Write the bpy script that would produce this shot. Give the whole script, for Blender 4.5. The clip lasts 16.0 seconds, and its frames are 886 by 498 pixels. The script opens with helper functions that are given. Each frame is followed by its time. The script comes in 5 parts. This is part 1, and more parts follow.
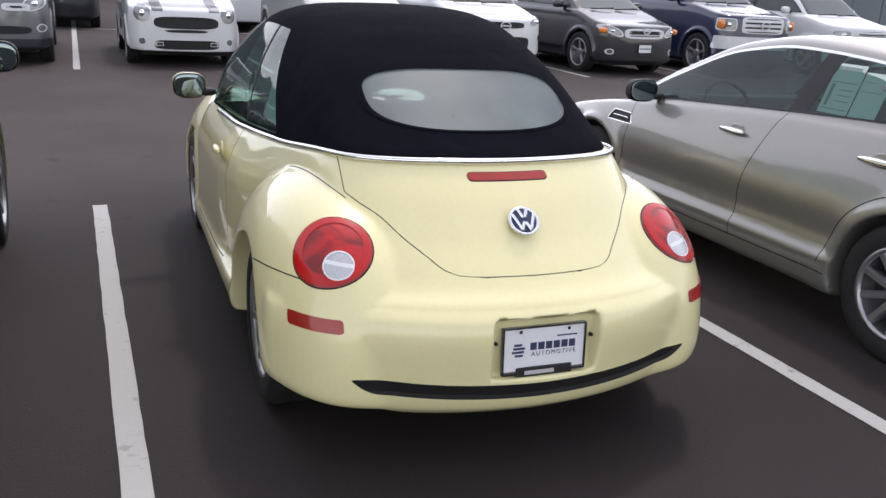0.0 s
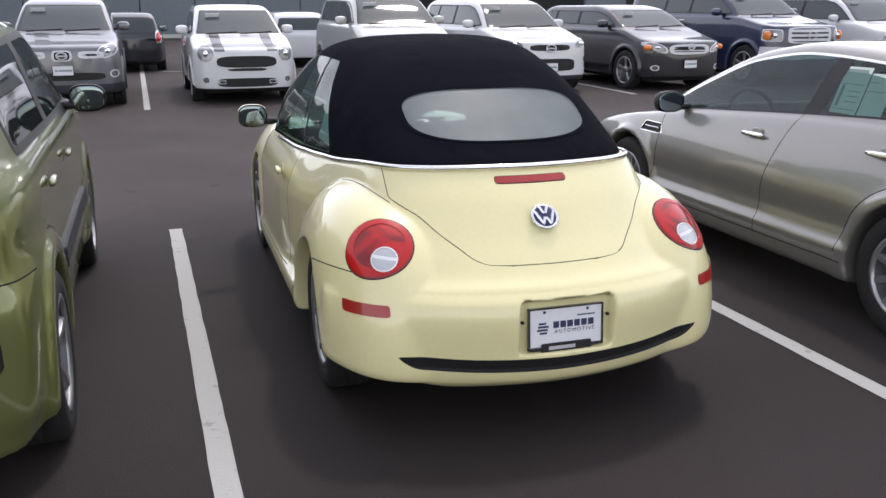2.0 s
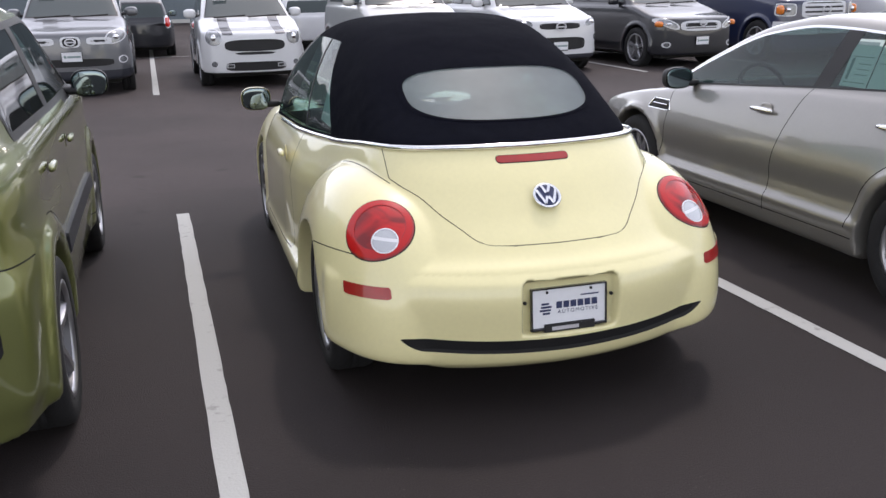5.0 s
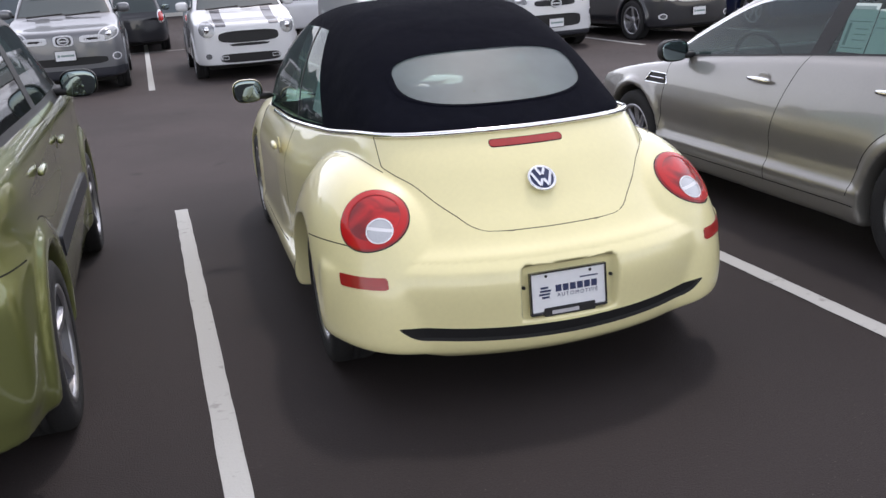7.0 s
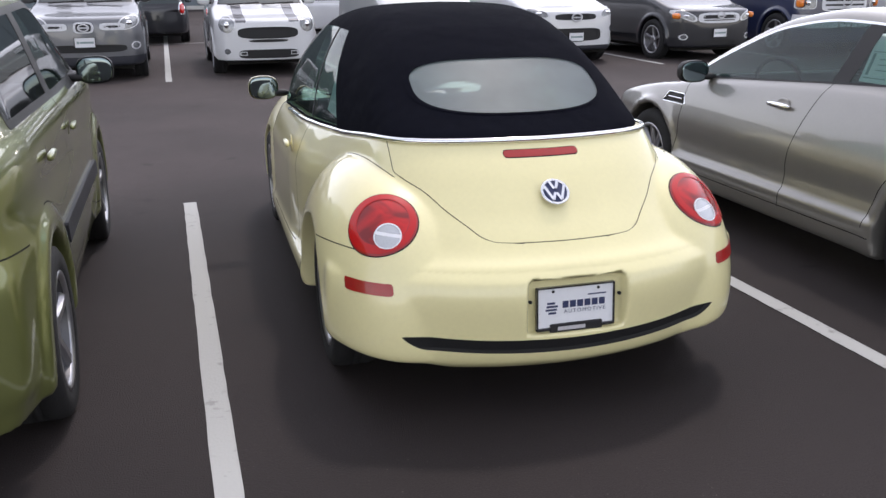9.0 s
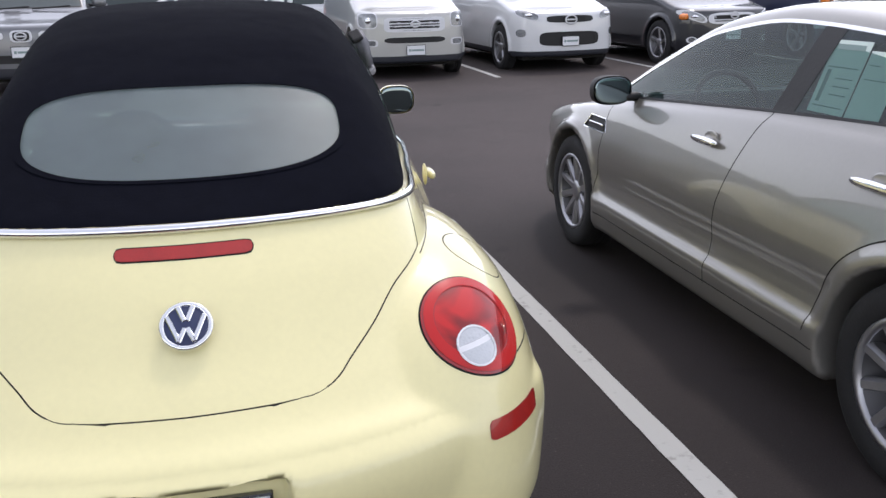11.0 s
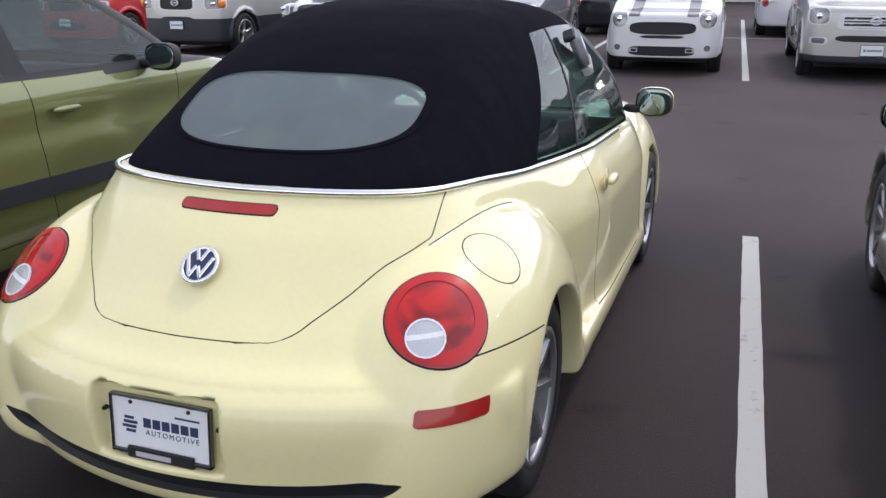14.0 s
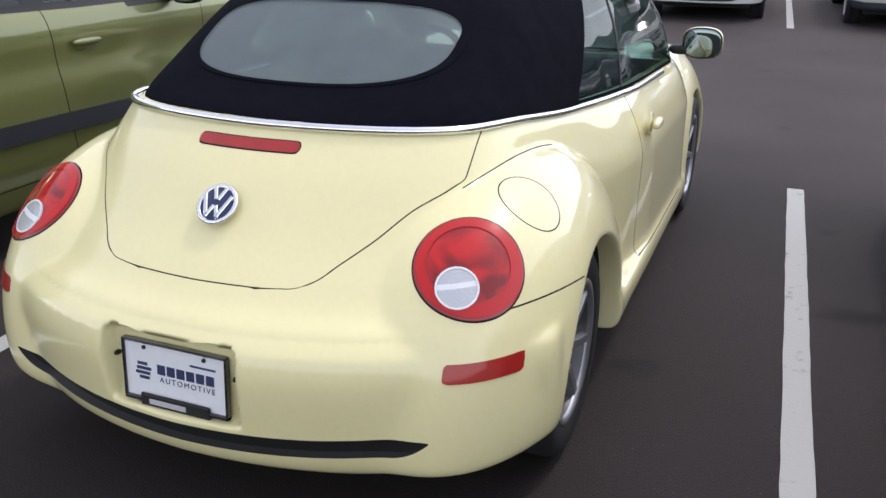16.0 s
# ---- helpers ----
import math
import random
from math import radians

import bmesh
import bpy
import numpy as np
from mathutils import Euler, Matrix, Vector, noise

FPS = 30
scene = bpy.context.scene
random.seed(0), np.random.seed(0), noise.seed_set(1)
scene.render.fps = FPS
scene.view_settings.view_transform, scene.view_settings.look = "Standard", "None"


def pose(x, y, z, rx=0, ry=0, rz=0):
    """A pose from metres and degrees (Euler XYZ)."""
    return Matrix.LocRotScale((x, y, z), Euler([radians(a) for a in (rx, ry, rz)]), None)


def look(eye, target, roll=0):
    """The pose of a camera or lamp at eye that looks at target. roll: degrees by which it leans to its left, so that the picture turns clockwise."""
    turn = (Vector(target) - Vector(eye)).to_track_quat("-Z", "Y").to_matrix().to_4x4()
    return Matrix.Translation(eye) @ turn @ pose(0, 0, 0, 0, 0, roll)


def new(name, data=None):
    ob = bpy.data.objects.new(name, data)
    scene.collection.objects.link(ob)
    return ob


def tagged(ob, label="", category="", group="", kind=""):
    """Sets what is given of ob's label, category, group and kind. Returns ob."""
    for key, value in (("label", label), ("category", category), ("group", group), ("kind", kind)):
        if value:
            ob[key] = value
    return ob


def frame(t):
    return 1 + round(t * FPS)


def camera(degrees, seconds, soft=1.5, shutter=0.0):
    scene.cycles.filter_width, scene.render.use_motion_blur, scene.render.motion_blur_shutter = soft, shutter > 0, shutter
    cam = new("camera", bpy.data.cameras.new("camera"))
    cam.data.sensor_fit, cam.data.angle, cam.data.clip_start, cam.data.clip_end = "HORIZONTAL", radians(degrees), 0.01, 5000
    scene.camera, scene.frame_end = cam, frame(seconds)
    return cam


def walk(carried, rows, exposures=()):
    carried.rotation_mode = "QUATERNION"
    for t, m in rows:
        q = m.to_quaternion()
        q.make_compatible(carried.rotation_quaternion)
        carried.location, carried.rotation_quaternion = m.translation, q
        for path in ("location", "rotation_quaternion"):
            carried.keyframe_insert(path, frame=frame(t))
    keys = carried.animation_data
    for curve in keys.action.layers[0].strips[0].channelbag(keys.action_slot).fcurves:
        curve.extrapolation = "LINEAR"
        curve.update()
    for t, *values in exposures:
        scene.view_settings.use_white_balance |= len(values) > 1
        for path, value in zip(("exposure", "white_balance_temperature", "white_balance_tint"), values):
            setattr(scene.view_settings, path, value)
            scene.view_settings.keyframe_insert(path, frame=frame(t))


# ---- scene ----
cam = camera(54.4, 16.0)
PATH = [
    (0, (-1.316, -2.345, 1.604), (-0.616, -0.565, 1.02), 3.1),
    (0.5, (-1.385, -2.64, 1.601), (-0.777, -0.823, 1.028), 3.3),
    (1, (-1.405, -2.756, 1.609), (-0.785, -0.943, 1.037), 2.5),
    (1.5, (-1.396, -2.797, 1.625), (-0.801, -0.964, 1.091), 0.8),
    (2, (-1.373, -2.814, 1.62), (-0.802, -0.972, 1.09), -0.1),
    (2.5, (-1.363, -2.814, 1.618), (-0.776, -0.982, 1.07), 0.1),
    (3, (-1.356, -2.806, 1.613), (-0.771, -0.983, 1.032), 0.2),
    (3.5, (-1.348, -2.799, 1.606), (-0.756, -0.98, 1.024), 0.1),
    (4, (-1.339, -2.796, 1.611), (-0.758, -0.968, 1.047), -0.0),
    (4.2, (-1.338, -2.803, 1.607), (-0.772, -0.97, 1.041), -0.1),
    (6.3, (-1.283, -2.784, 1.617), (-0.76, -0.941, 1.041), -2.6),
    (6.5, (-1.284, -2.775, 1.62), (-0.759, -0.935, 1.038), -3.0),
    (7, (-1.27, -2.774, 1.615), (-0.752, -0.94, 1.006), -3.7),
    (7.5, (-1.278, -2.763, 1.626), (-0.768, -0.924, 1.027), -3.3),
    (8, (-1.297, -2.753, 1.621), (-0.832, -0.9, 1.03), -2.0),
    (8.5, (-1.304, -2.762, 1.625), (-0.852, -0.9, 1.051), -1.3),
    (9, (-1.263, -2.731, 1.607), (-0.758, -0.889, 1.015), -0.5),
    (9.5, (-1.011, -2.488, 1.591), (-0.486, -0.654, 0.991), -2.7),
    (10, (-0.675, -2.201, 1.618), (-0.204, -0.364, 0.983), -3.0),
    (10.2, (-0.51, -2.053, 1.581), (0.005, -0.217, 0.976), -2.5),
    (12.3, (1.118, -1.243, 1.525), (1.027, 0.667, 0.939), 2.8),
    (12.5, (1.212, -1.226, 1.551), (1.025, 0.676, 0.963), 2.9),
    (13, (1.291, -1.365, 1.55), (0.849, 0.501, 0.982), 0.0),
    (13.5, (1.35, -1.537, 1.556), (0.776, 0.275, 0.933), -0.3),
    (14, (1.38, -1.61, 1.583), (0.728, 0.182, 0.98), -0.1),
    (14.5, (1.388, -1.629, 1.593), (0.691, 0.159, 1.03), 0.6),
    (15, (1.398, -1.63, 1.58), (0.696, 0.147, 0.986), -0.0),
    (15.5, (1.397, -1.612, 1.57), (0.69, 0.152, 0.947), -0.5),
    (16, (1.312, -1.473, 1.521), (0.616, 0.26, 0.805), 0.5),
]
walk(cam, [(t, look(eye, target, roll)) for t, eye, target, roll in PATH], exposures=[(0, 1.19, 6700, 17), (9.5, 1.19, 6650, 17), (12.5, 1.17, 6500, 16), (16, 1.17, 6500, 16)])

# ---- world, sun, exposure ----
world = bpy.data.worlds.new("world")
scene.world = world
world.use_nodes = True
nt = world.node_tree
sky = nt.nodes.new("ShaderNodeTexSky")
sky.sky_type = 'NISHITA'
sky.sun_disc = False
SUN_EL, SUN_AZ = radians(60), radians(34)
sky.sun_elevation, sky.sun_rotation = SUN_EL, SUN_AZ
sky.air_density, sky.dust_density = 1.0, 0.5
bg = nt.nodes["Background"]
bg.inputs["Strength"].default_value = 0.15
hazy = nt.nodes.new("ShaderNodeHueSaturation")
hazy.inputs["Saturation"].default_value = 0.35
nt.links.new(sky.outputs[0], hazy.inputs["Color"])
nt.links.new(hazy.outputs[0], bg.inputs[0])
sun = new("sun", bpy.data.lights.new("sun", "SUN"))
sun.data.energy, sun.data.angle, sun.data.color = 0.5, radians(5), (1.0, 0.96, 0.90)
sun_dir = Vector((math.sin(SUN_AZ) * math.cos(SUN_EL), math.cos(SUN_AZ) * math.cos(SUN_EL), math.sin(SUN_EL)))
sun.matrix_world = look(sun_dir * 50, (0, 0, 0))


# ---- materials ----
def mat(name, color, rough=0.5, metal=0.0, coat=0.0, noise_scale=0.0, vary=0.0, bump=0.0, spec=0.5, emit=0.0, trans=0.0, ior=1.45, alpha=1.0, flake=0.0):
    m = bpy.data.materials.new(name)
    m.use_nodes = True
    n, l = m.node_tree.nodes, m.node_tree.links
    b = n["Principled BSDF"]
    b.inputs["Base Color"].default_value = (*color, 1)
    b.inputs["Roughness"].default_value = rough
    b.inputs["Metallic"].default_value = metal
    b.inputs["Coat Weight"].default_value = coat
    b.inputs["Coat Roughness"].default_value = 0.04
    b.inputs["Specular IOR Level"].default_value = spec
    b.inputs["Transmission Weight"].default_value = trans
    b.inputs["IOR"].default_value = ior
    b.inputs["Alpha"].default_value = alpha
    if emit:
        b.inputs["Emission Color"].default_value = (*color, 1)
        b.inputs["Emission Strength"].default_value = emit
    if noise_scale:
        tc = n.new("ShaderNodeTexCoord")
        a = n.new("ShaderNodeTexNoise")
        a.inputs["Scale"].default_value, a.inputs["Detail"].default_value = noise_scale, 6
        l.new(tc.outputs["Object"], a.inputs["Vector"])
        if vary:
            c = n.new("ShaderNodeTexNoise")
            c.inputs["Scale"].default_value, c.inputs["Detail"].default_value = noise_scale / 17, 4
            l.new(tc.outputs["Object"], c.inputs["Vector"])
            ad = n.new("ShaderNodeMath")
            ad.operation = 'ADD'
            l.new(a.outputs["Fac"], ad.inputs[0]); l.new(c.outputs["Fac"], ad.inputs[1])
            mr = n.new("ShaderNodeMapRange")
            mr.inputs["From Min"].default_value, mr.inputs["From Max"].default_value = 0.6, 1.4
            mr.inputs["To Min"].default_value, mr.inputs["To Max"].default_value = 1 - vary, 1 + vary
            l.new(ad.outputs[0], mr.inputs["Value"])
            mx = n.new("ShaderNodeVectorMath")
            mx.operation = 'SCALE'
            mx.inputs[0].default_value = color
            l.new(mr.outputs[0], mx.inputs["Scale"])
            l.new(mx.outputs[0], b.inputs["Base Color"])
        if bump:
            bp = n.new("ShaderNodeBump")
            bp.inputs["Strength"].default_value, bp.inputs["Distance"].default_value = bump, 0.01
            l.new(a.outputs["Fac"], bp.inputs["Height"])
            l.new(bp.outputs[0], b.inputs["Normal"])
    return m


def paint(name, color, metal=0.0, rough=0.35):
    return mat(name, color, rough=rough, metal=metal, coat=1.0, noise_scale=60, vary=0.03)


def asphalt():
    """Dark sealed asphalt, lighter from the driving lane on, darker towards the near bays, with stains and grit."""
    m = mat("asphalt", (0.028, 0.025, 0.0245), rough=0.82, bump=0.5, noise_scale=150, spec=0.35)
    n, l = m.node_tree.nodes, m.node_tree.links
    b = n["Principled BSDF"]
    geo, sep = n.new("ShaderNodeNewGeometry"), n.new("ShaderNodeSeparateXYZ")
    l.new(geo.outputs["Position"], sep.inputs[0])

    def noise_at(scale, detail):
        t = n.new("ShaderNodeTexNoise")
        t.inputs["Scale"].default_value, t.inputs["Detail"].default_value = scale, detail
        l.new(geo.outputs["Position"], t.inputs["Vector"])
        return t.outputs["Fac"]

    def math_(op, x, y):
        t = n.new("ShaderNodeMath")
        t.operation = op
        for k, q in ((0, x), (1, y)):
            if isinstance(q, (int, float)):
                t.inputs[k].default_value = q
            else:
                l.new(q, t.inputs[k])
        return t.outputs[0]

    def ramp(x, f0, f1, t0, t1):
        t = n.new("ShaderNodeMapRange")
        t.interpolation_type = 'SMOOTHSTEP'
        for k, q in (("From Min", f0), ("From Max", f1), ("To Min", t0), ("To Max", t1)):
            t.inputs[k].default_value = q
        l.new(x, t.inputs["Value"])
        return t.outputs[0]
    edge = math_('ADD', sep.outputs[1], math_('MULTIPLY', noise_at(0.8, 3), 1.6))
    # tone along y: up to 1.8 past the lane's edge, 0.82 at the near end
    lane = math_('MULTIPLY', ramp(edge, 4.2, 6.5, 1.0, 1.8), ramp(edge, -0.6, 2.2, 0.82, 1.0))
    patch = ramp(noise_at(0.5, 5), 0.35, 0.65, 0.86, 1.14)
    spots = ramp(noise_at(2.6, 2), 0.26, 0.34, 0.62, 1.0)
    grain = ramp(noise_at(170, 3), 0.3, 0.7, 0.72, 1.28)
    grit = ramp(noise_at(95, 0), 0.80, 0.84, 1.0, 3.2)
    k = math_('MULTIPLY', math_('MULTIPLY', lane, patch), math_('MULTIPLY', math_('MULTIPLY', spots, grain), grit))
    sc = n.new("ShaderNodeVectorMath")
    sc.operation = 'SCALE'
    sc.inputs[0].default_value = (0.0283, 0.0222, 0.0213)
    l.new(k, sc.inputs["Scale"])
    l.new(sc.outputs[0], b.inputs["Base Color"])
    return m


def worn_line():
    """White road paint, scuffed and thin in places."""
    m = mat("line_paint", (0.42, 0.42, 0.40), rough=0.75, noise_scale=90, bump=0.25)
    n, l = m.node_tree.nodes, m.node_tree.links
    geo, t, u, mx, r = n.new("ShaderNodeNewGeometry"), n.new("ShaderNodeTexNoise"), n.new("ShaderNodeTexNoise"), n.new("ShaderNodeMix"), n.new("ShaderNodeMapRange")
    t.inputs["Scale"].default_value, t.inputs["Detail"].default_value = 22, 8
    u.inputs["Scale"].default_value, u.inputs["Detail"].default_value = 3, 4
    ad = n.new("ShaderNodeMath")
    ad.operation = 'ADD'
    l.new(geo.outputs["Position"], t.inputs["Vector"])
    l.new(geo.outputs["Position"], u.inputs["Vector"])
    l.new(t.outputs["Fac"], ad.inputs[0])
    l.new(u.outputs["Fac"], ad.inputs[1])
    r.inputs["From Min"].default_value, r.inputs["From Max"].default_value = 0.62, 0.84
    l.new(ad.outputs[0], r.inputs["Value"])
    mx.data_type = 'RGBA'
    mx.inputs[6].default_value, mx.inputs[7].default_value = (0.24, 0.23, 0.22, 1), (0.44, 0.44, 0.42, 1)
    l.new(r.outputs[0], mx.inputs[0])
    l.new(mx.outputs[2], n["Principled BSDF"].inputs["Base Color"])
    return m


M_ASPHALT = asphalt()
M_LINE = worn_line()
M_YELLOW = paint("pale_yellow_paint", (0.80, 0.735, 0.40))
def canvas():
    """Black roof canvas with soft folds and a fine weave."""
    m = mat("black_canvas", (0.0046, 0.0052, 0.0092), rough=0.95, noise_scale=400, vary=0.25, bump=0.3, spec=0.06)
    n, l = m.node_tree.nodes, m.node_tree.links
    tc, t, bp = n.new("ShaderNodeTexCoord"), n.new("ShaderNodeTexNoise"), n.new("ShaderNodeBump")
    t.inputs["Scale"].default_value, t.inputs["Detail"].default_value = 4.0, 2
    bp.inputs["Strength"].default_value, bp.inputs["Distance"].default_value = 0.5, 0.05
    l.new(tc.outputs["Object"], t.inputs["Vector"])
    l.new(t.outputs["Fac"], bp.inputs["Height"])
    b = n["Principled BSDF"]
    l.new(bp.outputs[0], b.inputs["Normal"].links[0].from_node.inputs["Normal"])
    return m


M_CLOTH = canvas()
M_CHROME = mat("chrome", (0.85, 0.86, 0.88), rough=0.12, metal=1.0)
M_BLACK = mat("black_plastic", (0.012, 0.012, 0.013), rough=0.55, noise_scale=90, vary=0.2, bump=0.1)
M_TYRE = mat("tyre_rubber", (0.014, 0.014, 0.015), rough=0.8, noise_scale=80, vary=0.25, bump=0.2)
M_ALLOY = mat("alloy", (0.40, 0.40, 0.42), rough=0.33, metal=0.85, noise_scale=50, vary=0.06)
M_GLASS = mat("tinted_glass", (0.055, 0.07, 0.07), rough=0.05, spec=0.5)
M_RED = mat("red_lens", (0.50, 0.006, 0.005), rough=0.25, spec=0.3, coat=0.7)
M_CLEAR = mat("clear_lens", (0.20, 0.21, 0.22), rough=0.2, metal=0.35, coat=1.0, noise_scale=40, vary=0.75)
M_SATIN = mat("satin_chrome", (0.62, 0.63, 0.65), rough=0.5, metal=0.25, noise_scale=40, vary=0.08)
M_AMBER = mat("amber_lens", (0.8, 0.22, 0.03), rough=0.15, coat=1.0)
M_GREEN = paint("olive_green_paint", (0.165, 0.18, 0.06), metal=0.5)
M_SILVER = paint("grey_beige_paint", (0.265, 0.255, 0.235), metal=0.6)
M_WHITE = paint("white_paint", (0.64, 0.65, 0.66))
M_GREY = paint("grey_paint", (0.15, 0.155, 0.165), metal=0.5)
M_DARK = paint("dark_grey_paint", (0.009, 0.0105, 0.015))
M_NAVY = paint("navy_paint", (0.008, 0.015, 0.055))
M_LSILVER = paint("light_silver_paint", (0.46, 0.46, 0.44), metal=0.3)
M_REDPAINT = paint("red_paint", (0.5, 0.02, 0.02))
M_PLATE = mat("plate_white", (0.75, 0.76, 0.78), rough=0.4, noise_scale=40, vary=0.04)
M_WALL = mat("wall_metal", (0.13, 0.16, 0.18), rough=0.6, noise_scale=8, vary=0.12)


# ---- shape tools ----
def curve(*pts):
    """A smooth function through (u, v) pairs, level beyond its ends."""
    u, v = np.array([p[0] for p in pts], float), np.array([p[1] for p in pts], float)
    s = np.diff(v) / np.diff(u)
    m = np.r_[s[0], np.where(s[1:] * s[:-1] > 0, 2 * s[1:] * s[:-1] / np.where(s[1:] + s[:-1] == 0, 1, s[1:] + s[:-1]), 0), s[-1]]

    def f(q):
        q = np.clip(q, u[0], u[-1])
        i = np.clip(np.searchsorted(u, q) - 1, 0, len(u) - 2)
        h = u[i + 1] - u[i]
        t = (q - u[i]) / h
        return v[i] * (1 + 2 * t) * (1 - t) ** 2 + m[i] * h * t * (1 - t) ** 2 + v[i + 1] * t * t * (3 - 2 * t) + m[i + 1] * h * t * t * (t - 1)
    return f


def smax(a, b, k):
    return 0.5 * (a + b + np.sqrt((a - b) ** 2 + k * k)) - 0.0


def smin(a, b, k):
    return 0.5 * (a + b - np.sqrt((a - b) ** 2 + k * k))


def egg(x, y, z, c, r, p=2.0):
    """Field of a rounded block with centre c and half sizes r; p is its squareness."""
    q = (np.abs((x - c[0]) / r[0]) ** p + np.abs((y - c[1]) / r[1]) ** p + np.abs((z - c[2]) / r[2]) ** p) ** (1 / p)
    return (q - 1) * min(r)


def grad(field, v, e=0.002):
    g = np.empty_like(v)
    for a in range(3):
        d = np.zeros(3)
        d[a] = e
        p, q = v + d, v - d
        g[:, a] = (field(np.abs(p[:, 0]), p[:, 1], p[:, 2]) - field(np.abs(q[:, 0]), q[:, 1], q[:, 2])) / (2 * e)
    return g


class Shell:
    """A surface: corner points, polygons, and the field that it is the zero of."""

    def __init__(self, v, f, field):
        self.v, self.f, self.field = v, f, field

    def cut(self, g):
        """Splits along g(x, y, z) = 0: what lies inside (g < 0), and the rest."""
        v = self.v
        val = g(v[:, 0], v[:, 1], v[:, 2])
        neg = (val < 0).tolist()
        used = {}
        extra = []
        inside, outside = [], []

        def cross(a, b):
            k = (a, b) if a < b else (b, a)
            if k not in used:
                t = val[a] / (val[a] - val[b])
                used[k] = len(v) + len(extra)
                extra.append(v[a] + (v[b] - v[a]) * t)
            return used[k]
        for f in self.f:
            n = [neg[i] for i in f]
            if all(n):
                inside.append(f)
            elif not any(n):
                outside.append(f)
            else:
                p, q = [], []
                for i, a in enumerate(f):
                    b = f[(i + 1) % len(f)]
                    (p if n[i] else q).append(a)
                    if neg[a] != neg[b]:
                        c = cross(a, b)
                        p.append(c)
                        q.append(c)
                inside.append(tuple(p))
                outside.append(tuple(q))
        w = np.vstack([v, np.array(extra)]) if extra else v
        return Shell(w, inside, self.field), Shell(w, outside, self.field)

    def packed(self):
        idx = sorted({i for f in self.f for i in f})
        m = {a: b for b, a in enumerate(idx)}
        return self.v[idx] if idx else np.zeros((0, 3)), [tuple(m[i] for i in f) for f in self.f]


def nets(field, lo, hi, h):
    """The zero surface of a field that is alike on both sides of x = 0, as a Shell."""
    nx = int(math.ceil(hi[0] / h))
    xs = (np.arange(-nx, nx) + 0.5) * h
    ys = np.arange(lo[1], hi[1] + h, h)
    zs = np.arange(lo[2], hi[2] + h, h)
    X, Y, Z = np.meshgrid(xs[nx:], ys, zs, indexing="ij")
    half = field(X, Y, Z)
    F = np.concatenate([half[::-1], half])
    S = F < 0
    shape = tuple(n - 1 for n in F.shape)
    acc, cnt = np.zeros(shape + (3,)), np.zeros(shape)
    corners = [(i, j, k) for i in (0, 1) for j in (0, 1) for k in (0, 1)]

    def at(A, c):
        return A[c[0]:c[0] + shape[0], c[1]:c[1] + shape[1], c[2]:c[2] + shape[2]]
    for a in corners:
        for ax in range(3):
            if a[ax]:
                continue
            b = list(a)
            b[ax] = 1
            fa, fb = at(F, a), at(F, b)
            ch = (fa < 0) != (fb < 0)
            t = np.where(ch, fa / np.where(ch, fa - fb, 1), 0)
            for d in range(3):
                acc[..., d] += np.where(ch, a[d] + (t if d == ax else 0), 0)
            cnt += ch
    act = cnt > 0
    ids = -np.ones(shape, int)
    ids[act] = np.arange(act.sum())
    cell = np.argwhere(act)
    v = (cell + acc[act] / cnt[act][:, None]) * h + np.array([xs[0], ys[0], zs[0]])
    for _ in range(3):
        g = grad(field, v)
        f = field(np.abs(v[:, 0]), v[:, 1], v[:, 2])
        step = g * (f / np.maximum((g * g).sum(1), 0.05))[:, None]
        ln = np.linalg.norm(step, axis=1, keepdims=True)
        v = v - step * np.minimum(1, 0.6 * h / np.maximum(ln, 1e-9))
    faces = []
    for ax in range(3):
        o = [d for d in range(3) if d != ax]
        a = np.moveaxis(S, ax, 0)
        ch = np.moveaxis(a[1:] != a[:-1], 0, ax)
        loc = np.argwhere(ch)
        ok = np.all((loc[:, o] > 0) & (loc[:, o] < np.array(shape)[o]), axis=1)
        loc = loc[ok]
        d0, d1 = np.zeros(3, int), np.zeros(3, int)
        d0[o[0]], d1[o[1]] = 1, 1
        q = np.stack([ids[tuple((loc - a0 * d0 - a1 * d1).T)] for a0, a1 in ((1, 1), (0, 1), (0, 0), (1, 0))], 1)
        flip = S[tuple(loc.T)] == (ax == 1)
        q[flip] = q[flip][:, ::-1]
        faces += [tuple(r) for r in q.tolist()]
    return Shell(v, faces, field)


def mesh_part(name, v, f, material, parent=None, label="", smooth=True, normals=None):
    me = bpy.data.meshes.new(name)
    me.from_pydata([tuple(p) for p in v], [], f)
    me.materials.append(material)
    if smooth:
        me.polygons.foreach_set("use_smooth", [True] * len(me.polygons))
    if normals is not None:
        me.normals_split_custom_set_from_vertices([tuple(p) for p in normals])
    ob = new(name, me)
    ob.parent = parent
    return tagged(ob, label)


def pieces(f):
    """The polygons, sorted into connected pieces."""
    up = {}

    def root(i):
        while up.setdefault(i, i) != i:
            up[i] = up[up[i]]
            i = up[i]
        return i
    for p in f:
        r = root(p[0])
        for i in p[1:]:
            up[root(i)] = r
    out = {}
    for p in f:
        out.setdefault(root(p[0]), []).append(p)
    return list(out.values())


